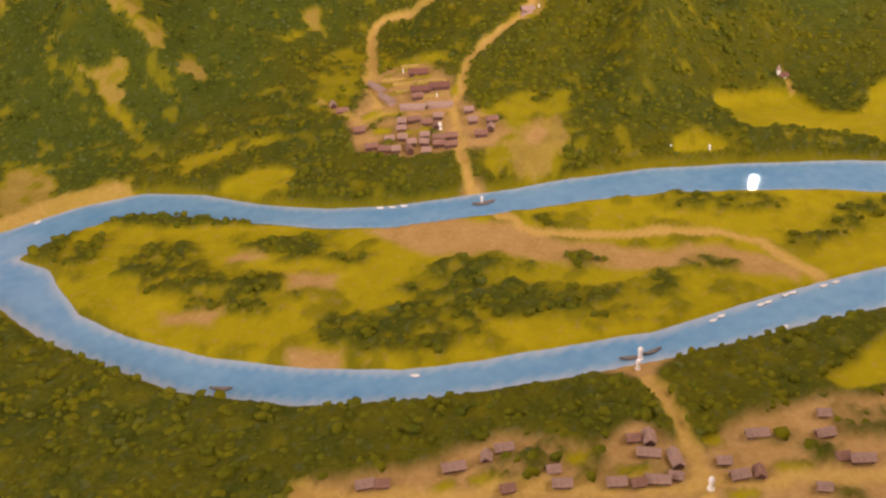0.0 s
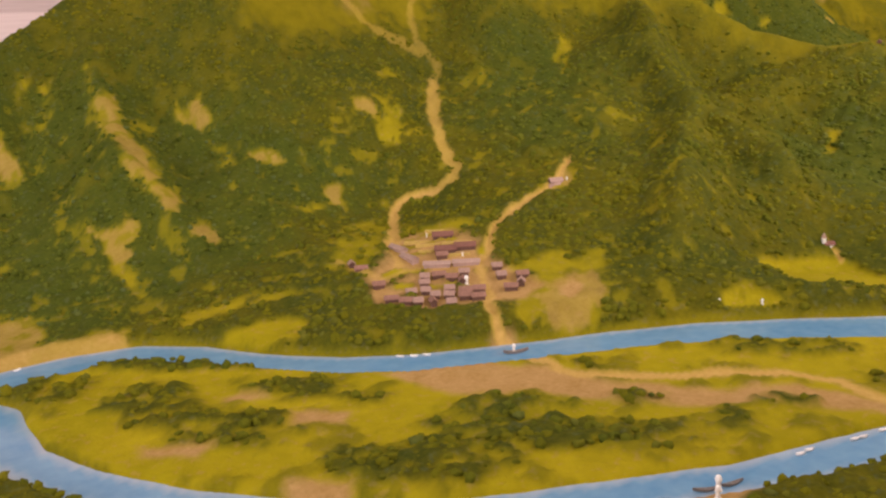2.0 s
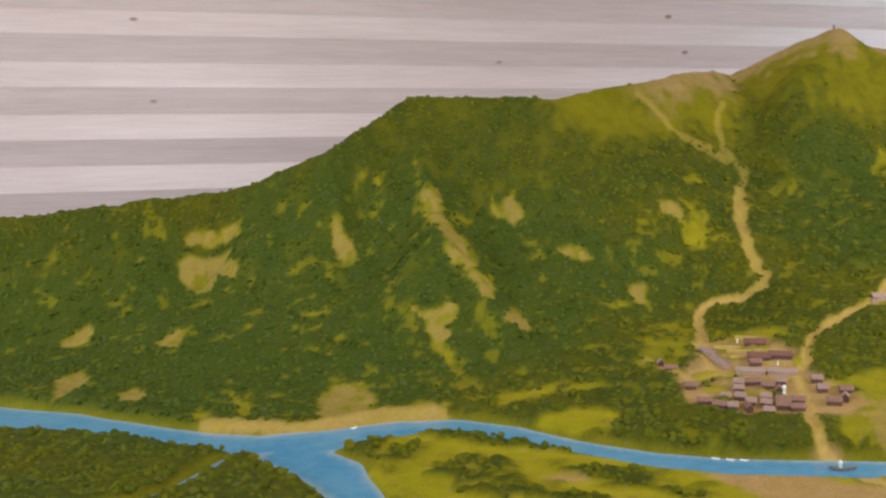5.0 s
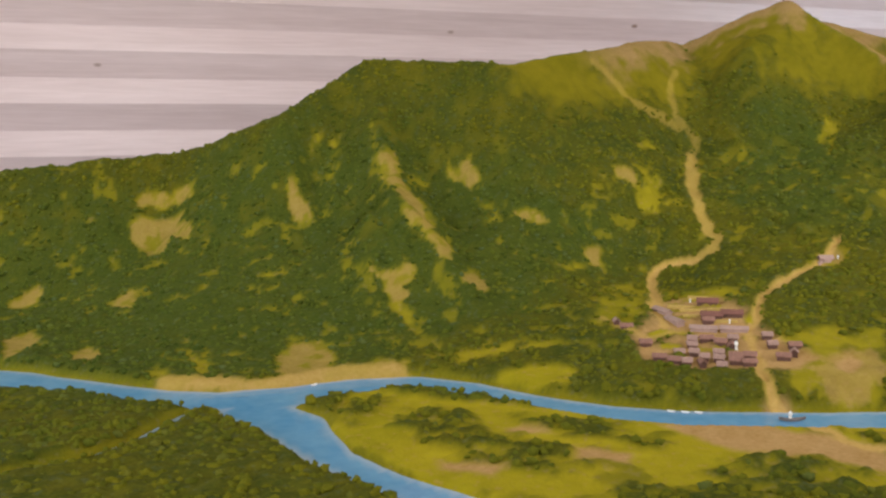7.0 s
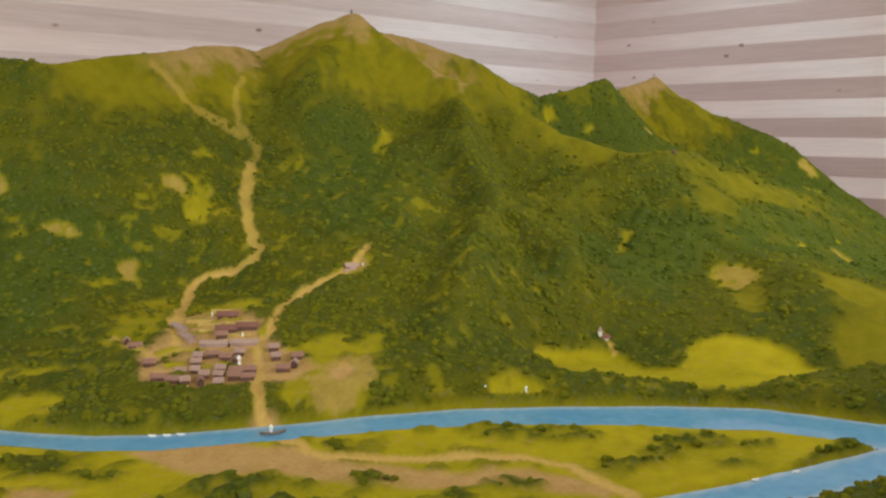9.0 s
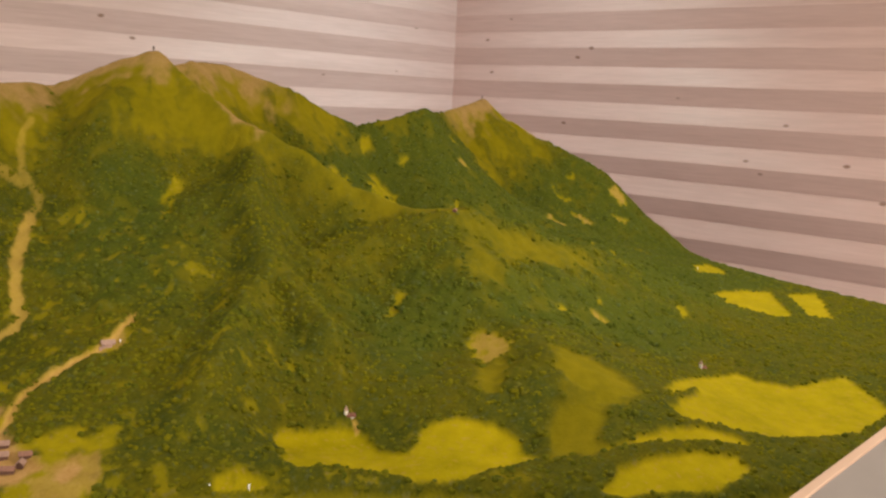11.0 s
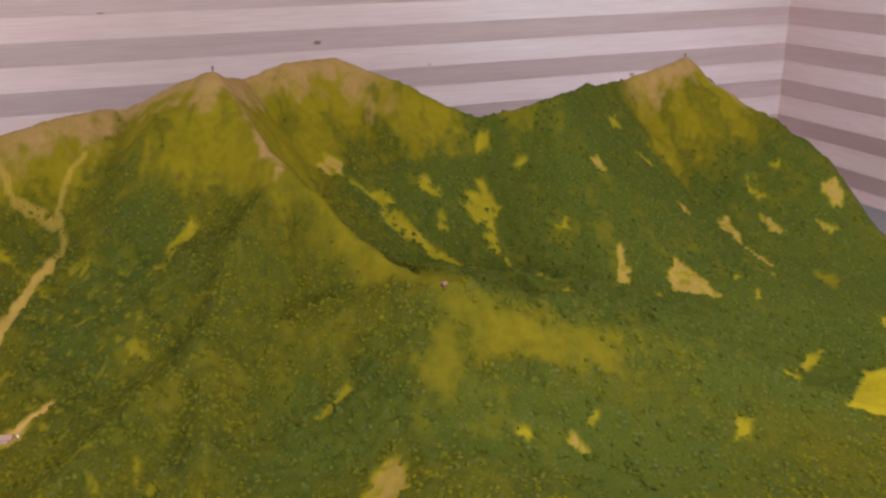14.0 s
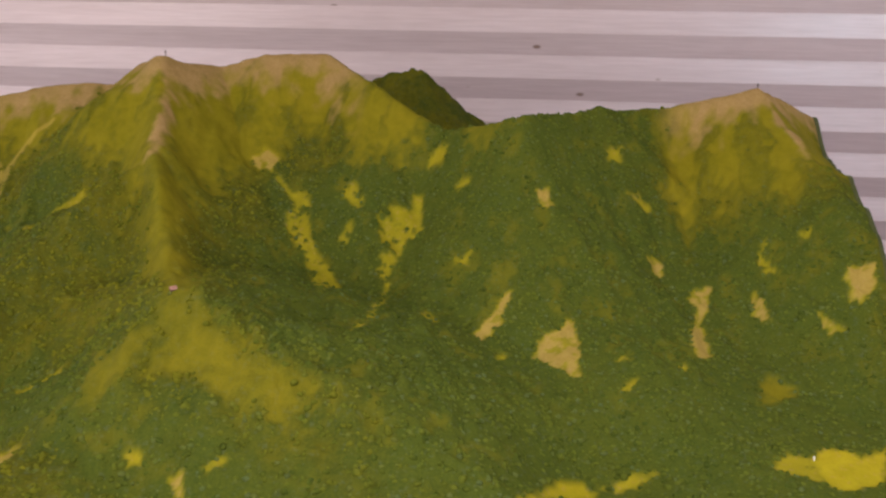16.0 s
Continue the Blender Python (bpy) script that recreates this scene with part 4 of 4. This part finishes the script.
def log_wall(name, along, at, inward, a0, a1, mat):
    """A wall of stacked logs: each has a bright upper flank sloping out to a lip and a dark flank cut back below it."""
    wall = tagged(new(name, bpy.data.meshes.new(name)), "wall of pale limewashed horizontal timbers with dark knots", "wall", kind="structure")
    bm = bmesh.new()
    t0, t1 = at - inward * .12, at - inward * .02
    lo, hi = min(t0, t1), max(t0, t1)
    if along == "x":
        box(bm, a0 - .1, a1 + .1, lo, hi, 0, R["top"])
    else:
        box(bm, lo, hi, a0 - .1, a1 + .1, 0, R["top"])
    bm.to_mesh(wall.data)
    bm.free()
    wall.data.materials.append(mat)
    period, lip = .2606, 1.503
    profile = [(-.131, .003), (-.124, .006), (-.010, .054), (-.002, .058), (.004, .058), (.010, .055), (.120, .006), (.1285, .003)]
    k0 = -int(lip / period) - 1
    shared = None
    for k in range(k0, 8):
        zc = lip + k * period
        if zc + .13 < .03 or zc - .131 > R["top"]:
            continue
        if shared is None or zc - .131 < 0 or zc + .13 > R["top"]:
            bm = bmesh.new()
            ends = []
            for a in (a0, a1):
                ring = []
                for dz, out in [(.1285, -.03)] + list(reversed(profile)) + [(-.131, -.03)]:
                    z = min(max(zc + dz, 0.0), R["top"]) - zc
                    p = at + inward * out
                    ring.append(bm.verts.new((a, p, z) if along == "x" else (p, a, z)))
                ends.append(ring)
            for n in range(len(ends[0]) - 1):
                bm.faces.new((ends[0][n], ends[0][n + 1], ends[1][n + 1], ends[1][n]))
            bmesh.ops.recalc_face_normals(bm, faces=bm.faces)
            me = bpy.data.meshes.new("timber")
            bm.to_mesh(me)
            bm.free()
            me.materials.append(mat)
            if zc - .131 >= 0 and zc + .13 <= R["top"]:
                shared = me
        else:
            me = shared
        ob = new("timber", me)
        ob.location.z = zc
        ob.parent = wall
    return wall


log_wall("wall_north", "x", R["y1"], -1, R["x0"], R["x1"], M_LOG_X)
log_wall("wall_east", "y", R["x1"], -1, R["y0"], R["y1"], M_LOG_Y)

floor = mesh_object("floor", boxed(R["x0"] - .2, R["x1"] + .2, R["y0"] - .2, R["y1"] + .2, -.1, 0), M_CARPET)
tagged(floor, "plain grey floor covering of the room", "floor", kind="structure")
ceiling = mesh_object("ceiling", boxed(R["x0"] - .2, R["x1"] + .2, R["y0"] - .2, R["y1"] + .2, R["top"], R["top"] + .1), M_PLASTER)
tagged(ceiling, "plain white ceiling", "ceiling", kind="structure")


def window_wall(name, along, at, outward, a0, a1, w0, w1, z0, z1):
    bm = bmesh.new()
    for b0, b1, c0, c1 in ((a0, w0, 0, R["top"]), (w1, a1, 0, R["top"]), (w0, w1, 0, z0), (w0, w1, z1, R["top"])):
        lo, hi = min(at, at + outward * .14), max(at, at + outward * .14)
        box(bm, *((b0, b1, lo, hi) if along == "x" else (lo, hi, b0, b1)), c0, c1)
    return tagged(mesh_object(name, bm, M_PLASTER), "plain white plastered wall with a wide window", "wall", kind="structure")


window_wall("wall_south", "x", R["y0"], -1, R["x0"] - .14, R["x1"] + .14, -.6, 3.0, 1.15, 2.65)
window_wall("wall_west", "y", R["x0"], -1, R["y0"], R["y1"], -.3, 2.7, 1.15, 2.65)

skirting = mesh_object("baseboard", boxed(R["x1"] - .05, R["x1"] - .034, 2.51, 3.6, .02, .072, bevel=.004), M_WHITE)
tagged(skirting, "short white board along the foot of the timber wall", "baseboard", kind="structure")

# ---------------------------------------------------------------- parapet in front of the relief
parapet = tagged(empty("parapet"), "low boarded parapet with planed pine edge and grey printed face", "parapet")
part("board", boxed(-1.5, 4.1, .071, .0775, 0, .976), M_BOARD, parapet)
part("cap_rail", boxed(-1.5, 4.1, .0690, .0800, .976, .9805, bevel=.0012), M_RAIL, parapet, "planed pine cap rail")

# ---------------------------------------------------------------- small things on the relief
VIEW = -34.0


def ground_z(x, y):
    return float(land(np.array([x]), np.array([y]))[0])


def stand(x, y, turn=0.0, sink=.0005):
    return pose(x, y, max(ground_z(x, y), WATER) - sink, 0, 0, turn)


def make_house(length, width, eaves, ridge, roof_mat, wall_mat=M_HOUSE):
    """A gabled model house: walls with gables, two roof slopes with an overhang, a chimney stub."""
    house = empty("house")
    l, w = length / 2, width / 2
    bm = bmesh.new()
    pts = [(-l, -w, -.004), (l, -w, -.004), (l, w, -.004), (-l, w, -.004), (-l, -w, eaves), (l, -w, eaves), (l, w, eaves), (-l, w, eaves), (-l, 0, ridge), (l, 0, ridge)]
    v = [bm.verts.new(p) for p in pts]
    for f in ((0, 1, 5, 4), (2, 3, 7, 6), (1, 2, 6, 9, 5), (3, 0, 4, 8, 7), (3, 2, 1, 0), (4, 5, 9, 8), (6, 7, 8, 9)):
        bm.faces.new([v[k] for k in f])
    part("wall", bm, wall_mat, house)
    bm = bmesh.new()
    o, t, drop = .0016, .0012, .0010
    for side in (-1, 1):
        ring = []
        for x in (-l - o, l + o):
            for y, z in ((0, ridge + .0004), (side * (w + o), eaves - drop), (side * (w + o), eaves - drop + t), (0, ridge + .0004 + t)):
                ring.append(bm.verts.new((x, y, z)))
        for f in ((0, 1, 2, 3), (7, 6, 5, 4), (0, 4, 5, 1), (1, 5, 6, 2), (2, 6, 7, 3), (3, 7, 4, 0)):
            bm.faces.new([ring[k] for k in f])
    bmesh.ops.recalc_face_normals(bm, faces=bm.faces)
    part("roof", bm, roof_mat, house)
    return house


def place_houses(kinds, spots, label, group, spread):
    used = set()
    road = TRACKS[1][1][:6]
    spots = [q for q in spots if float(to_line(np.array([q[0]]), np.array([q[1]]), road)[0][0]) > .014]
    for n, (x, y) in enumerate(spots):
        k = n % len(kinds)
        m = stand(x, y, VIEW + random.uniform(-spread, spread) + (90 if n % 7 == 3 else 0))
        if k not in used:
            used.add(k)
            ob = kinds[k]
            ob.matrix_world = m
        else:
            ob = copy_thing(kinds[k], m)
        tagged(ob, label, "model house", group)


town_kinds = [make_house(.0165, .0095, .0065, .0105, M_ROOF), make_house(.0135, .0085, .006, .010, M_ROOF_GREY), make_house(.0185, .0085, .0062, .010, M_ROOF), make_house(.0125, .0095, .0062, .0105, M_ROOF_GREY)]
place_houses(town_kinds, [(1.064, 1.24), (1.102, 1.149), (1.082, 1.089), (1.102, 1.091), (1.043, 1.113), (1.058, 1.14), (1.067, 1.156), (1.057, 1.17), (1.024, 1.189), (1.006, 1.199), (1.017, 1.111),
                          (1.013, 1.145), (0.975, 1.131), (0.992, 1.109), (0.946, 1.157), (0.966, 1.174), (0.934, 1.177), (0.984, 1.163), (0.943, 1.228), (0.949, 1.323), (0.951, 1.296),
                          (1.091, 1.124), (1.034, 1.169), (0.995, 1.184), (1.03, 1.098), (0.959, 1.145), (1.04, 1.151), (1.003, 1.13), (1.027, 1.123), (0.987, 1.143), (1.115, 1.105)],
             "tiny brown-roofed model house in the valley town", "houses of the town", 14)
village_kinds = [make_house(0.0156, 0.0090, 0.0045, 0.0082, M_ROOF_GREY), make_house(0.0115, 0.0082, 0.0041, 0.0078, M_ROOF), make_house(0.0197, 0.0090, 0.0049, 0.0082, M_ROOF_GREY), make_house(0.0107, 0.0082, 0.0041, 0.0078, M_ROOF_GREY)]
place_houses(village_kinds, [(0.572, 0.581), (0.585, 0.572), (0.648, 0.549), (0.679, 0.54), (0.699, 0.54), (0.803, 0.476), (0.8, 0.453), (0.717, 0.49), (0.712, 0.472), (0.67, 0.497), (0.813, 0.432), (0.798, 0.418),
                             (0.751, 0.444), (0.765, 0.432), (0.782, 0.424), (0.846, 0.405), (0.843, 0.385), (0.859, 0.376), (0.897, 0.41), (0.969, 0.39), (0.947, 0.373), (0.933, 0.345), (0.944, 0.332), (0.888, 0.331),
                             (0.815, 0.467), (0.651, 0.485), (0.703, 0.438), (0.755, 0.396)],
             "small mauve-roofed model house in the riverside village", "houses of the village", 12)

# the walled quarter of the town: long low halls in terraces
hall = make_house(.032, .011, .006, .011, M_ROOF_RED)
hall.matrix_world = stand(1.106, 1.3, VIEW)
hall.name = "temple_hall"
tagged(hall, "red-roofed model hall above the town terraces", "model hall", "halls of the town")
for x, y, turn in ((1.106, 1.237, VIEW), (1.079, 1.252, VIEW)):
    tagged(copy_thing(hall, stand(x, y, turn)), "red-roofed model hall above the town terraces", "model hall", "halls of the town")
grey_hall = make_house(.040, .011, .005, .008, M_STONE, M_STONE)
grey_hall.matrix_world = stand(1.042, 1.221, VIEW - 4)
grey_hall.name = "market_hall"
tagged(grey_hall, "long mauve-grey model hall along the square", "model hall", "halls of the town")
for x, y, turn in ((1.079, 1.196, VIEW - 2), (1.024, 1.272, 88), (1.032, 1.318, 90)):
    tagged(copy_thing(grey_hall, stand(x, y, turn)), "long mauve-grey model hall along the square", "model hall", "halls of the town")
# low terrace walls stepping up the walled quarter
terrace = mesh_object("terrace_wall", boxed(-.024, .024, -.0016, .0016, -.006, .0045, bevel=.0005), plain("ochre_wall_paint", (0.50, 0.36, 0.10), 0.9, 0.2, 300))
for n, (x, y) in enumerate(((1.07, 1.317), (1.076, 1.291), (1.067, 1.269), (1.108, 1.262), (1.082, 1.23), (1.12, 1.332))):
    m = stand(x, y, VIEW)
    ob = terrace if n == 0 else copy_thing(terrace, m)
    ob.matrix_world = m
    tagged(ob, "low ochre terrace wall in the model town", "terrace wall", "terrace walls")


def make_marker(height, radius, name="marker_pin"):
    """A white pin: a round foot, a tapering shaft and a small rounded head."""
    pin = empty(name)
    for part_name, r0, r1, z0, z1 in (("foot", radius * 1.5, radius * 1.3, -.003, height * .12), ("shaft", radius, radius * .7, height * .12, height * .75)):
        bm = bmesh.new()
        bmesh.ops.create_cone(bm, segments=10, radius1=r0, radius2=r1, depth=z1 - z0, cap_ends=True, matrix=Matrix.Translation((0, 0, (z0 + z1) / 2)))
        part(part_name, bm, M_WHITE, pin)
    bm = bmesh.new()
    bmesh.ops.create_icosphere(bm, subdivisions=2, radius=radius * 1.15, matrix=Matrix.Translation((0, 0, height * .75)) @ Matrix.Diagonal((1, 1, 1.5, 1)))
    part("head", bm, M_WHITE, pin, smooth=True)
    return pin


pin = make_marker(.015, .0027)
pin_label = "small white marker pin standing on the relief model"
for n, (x, y, s) in enumerate(((1.041, 1.142, 1.0), (1.094, 1.33, .5), (1.09, 1.221, .45), (.812, .39, .95), (.905, .568, 1.0), (.884, .551, .8), (.994, .972, .8), (1.299, 0.898, .6),
                               (1.345, 0.862, .6), (1.374, 1.300, .55), (3.494, 1.215, .6))):
    m = stand(x, y)
    ob = pin if n == 0 else copy_thing(pin, m)
    ob.matrix_world = m @ Matrix.Diagonal((s, s, s, 1))
    tagged(ob, pin_label, "marker pin", "marker pins")


def make_chapel(name, roof_mat):
    chapel = make_house(.014, .010, .006, .010, roof_mat, M_WHITE)
    chapel.name = name
    part("tower", boxed(-.012, -.006, -.003, .003, -.004, .017, bevel=.0005), M_WHITE, chapel)
    bm = bmesh.new()
    bmesh.ops.create_cone(bm, segments=4, radius1=.0052, radius2=.0002, depth=.009, cap_ends=True, matrix=Matrix.Translation((-.009, 0, .0213)) @ Matrix.Rotation(radians(45), 4, "Z"))
    part("spire", bm, M_STONE, chapel)
    return chapel


chapel = make_chapel("chapel", M_ROOF_RED)
chapel.matrix_world = stand(1.637, 0.957, VIEW)
tagged(chapel, "tiny white model chapel with a red roof and slim tower", "model chapel", "chapels")
for x, y, turn in ((2.455, .674, -10),):
    tagged(copy_thing(chapel, stand(x, y, turn)), "tiny white model chapel with a red roof and slim tower", "model chapel", "chapels")

shrine = make_house(.022, .012, .006, .010, M_STONE, M_STONE)
shrine.matrix_world = stand(1.354, 1.307, VIEW + 12)
shrine.name = "shrine"
part("porch", boxed(-.006, .006, -.011, -.006, -.004, .005, bevel=.0006), M_STONE, shrine)
part("terrace", boxed(-.016, .016, -.014, .009, -.008, .0008, bevel=.0008), M_STONE, shrine)
tagged(shrine, "low mauve-grey model shrine on a small terrace above town", "model shrine")

hut = make_house(.012, .008, .0045, .008, M_ROOF)
hut.matrix_world = stand(2.227, 1.248, 30)
hut.name = "mountain_hut"
tagged(hut, "tiny reddish-brown model hut on the mountain spur", "model hut")

# summit crosses
cross = empty("summit_cross")
part("post", boxed(-.0012, .0012, -.0012, .0012, -.006, .016), M_DARKWOOD, cross)
part("arm", boxed(-.004, .004, -.001, .001, .0095, .0118), M_DARKWOOD, cross)
cross.matrix_world = stand(1.9, 2.082, 10)
tagged(cross, "tiny dark wooden cross on the mountain summit", "summit cross", "summit crosses")
tagged(copy_thing(cross, stand(3.55, 2.286, 10)), "tiny dark wooden cross on the mountain summit", "summit cross", "summit crosses")


def make_boat(length, width, mat, name="boat"):
    """A small open hull with raised ends and a thwart."""
    boat = empty(name)
    bm = bmesh.new()
    rings = []
    for k in range(7):
        u = k / 6 * 2 - 1
        w = width / 2 * max(.06, 1 - abs(u) ** 2.4)
        lift = .25 * length * .35 * u * u
        rings.append([bm.verts.new((u * length / 2, y, z + lift)) for y, z in ((-w, width * .42), (-w * .7, 0), (0, -width * .10), (w * .7, 0), (w, width * .42), (w * .7, width * .36), (0, width * .12), (-w * .7, width * .36))])
    for a, b in zip(rings, rings[1:]):
        for n in range(8):
            bm.faces.new((a[n], a[(n + 1) % 8], b[(n + 1) % 8], b[n]))
    bm.faces.new(rings[0])
    bm.faces.new(list(reversed(rings[-1])))
    bmesh.ops.recalc_face_normals(bm, faces=bm.faces)
    part("hull", bm, mat, boat)
    part("thwart", boxed(-length * .05, length * .05, -width * .42, width * .42, width * .25, width * .36), mat, boat)
    return boat


boat = make_boat(.0105, .0044, M_WHITE)
berths = ((.873, 1.056, -42), (.888, 1.046, -40), (.903, 1.038, -38), (.461, 1.355, 20), (1.017, .566, -18), (1.03, .566, -18), (1.082, .553, -14), (1.093, .551, -14), (1.12, .548, -16),
          (1.13, .546, -20), (1.169, .533, -20), (1.187, .529, -20), (.699, .694, -38), (1.066, .509, -18), (1.39, .475, -15), (1.33, .492, -20))
for n, (x, y, turn) in enumerate(berths):
    m = pose(x, y, WATER + .0002, 0, 0, turn)
    ob = boat if n == 0 else copy_thing(boat, m)
    ob.matrix_world = m
    tagged(ob, "tiny white model rowing boat moored at the river bank", "model boat", "rowing boats")
ferry = make_boat(.034, .0075, plain("weathered_boat_wood", (0.22, 0.19, 0.18), 0.8, 0.3, 300), "ferry_boat")
for n, (x, y, turn) in enumerate(((.994, .968, -20), (.896, .574, -30), (.922, .567, -10), (.524, .806, -40))):
    m = pose(x, y, WATER + .0002, 0, 0, turn)
    ob = ferry if n == 0 else copy_thing(ferry, m)
    s = (1, .7, .7, .75)[n]
    ob.matrix_world = m @ Matrix.Diagonal((s, s, s, 1))
    tagged(ob, "long grey-brown model ferry boat on the river", "model boat", "ferry boats")

# ---------------------------------------------------------------- ceiling lamps: added fill tubes, and the spots mirrored in the river
lamp = empty("tube_lamp")
part("housing", boxed(-.62, .62, -.09, .09, .045, .1, bevel=.006), M_WHITE, lamp)
for y in (-.045, .045):
    bm = bmesh.new()
    bmesh.ops.create_cone(bm, segments=12, radius1=.013, radius2=.013, depth=1.18, cap_ends=True, matrix=Matrix.Translation((0, y, .025)) @ Matrix.Rotation(radians(90), 4, "Y"))
    part("tube", bm, M_WHITE, lamp)
for n, (x, y) in enumerate(((4.7, -1.0), (.2, 3.6), (3.1, .2))):
    m = pose(x, y, R["top"] - .1)
    ob = lamp if n == 0 else copy_thing(lamp, m)
    ob.matrix_world = m
    tagged(ob, "white twin-tube ceiling lamp added out of view for fill light", "ceiling lamp", "ceiling lamps")
for x, y in ((5.26, 3.66), (5.05, 3.49)):
    spot_lamp = tagged(empty("ceiling_spot", pose(x, y, R["top"] - .1)), "small white square lamp under the ceiling", "ceiling lamp", "ceiling spots")
    part("housing", boxed(-.08, .08, -.08, .08, .03, .1, bevel=.006), M_WHITE, spot_lamp)

# ---------------------------------------------------------------- sloping printed panel in front of the parapet
TILT = 26.0
board_print = tagged(empty("printed_panel", pose(1.35, .0695, .978, TILT, 0, 0)), "grey sloping printed panel with small dark and white pictures", "printed panel")


def on_panel(name, x0, x1, y0, y1, z0, z1, mat, bevel=0.0):
    part(name, boxed(x0, x1, y0, y1, z0, z1, bevel=bevel), mat, board_print)


on_panel("sheet", -.75, .95, -.36, 0, -.006, 0, M_BOARD, .0015)
for name, x, y, w, h, mat in (("picture", -.398, -.007, .010, .005, M_INK), ("picture", -.382, -.010, .008, .004, M_INK), ("picture", -.394, -.013, .006, .004, M_PRINT),
                             ("picture", -.362, -.017, .011, .008, M_PRINT_GREY), ("picture", -.349, -.031, .012, .008, M_PRINT_GREY), ("picture", -.271, -.012, .011, .011, M_PRINT),
                             ("picture", -.296, -.008, .009, .005, M_INK), ("picture", -.280, -.015, .009, .005, M_INK), ("picture", -.265, -.022, .008, .005, M_INK)):
    shape = boxed(-w / 2, w / 2, -h / 2, h / 2, 0, .0008, bevel=.0003)
    bmesh.ops.transform(shape, matrix=pose(x + .036, y + .002, 0, 0, 0, -22), verts=shape.verts)
    part(name, shape, mat, board_print)
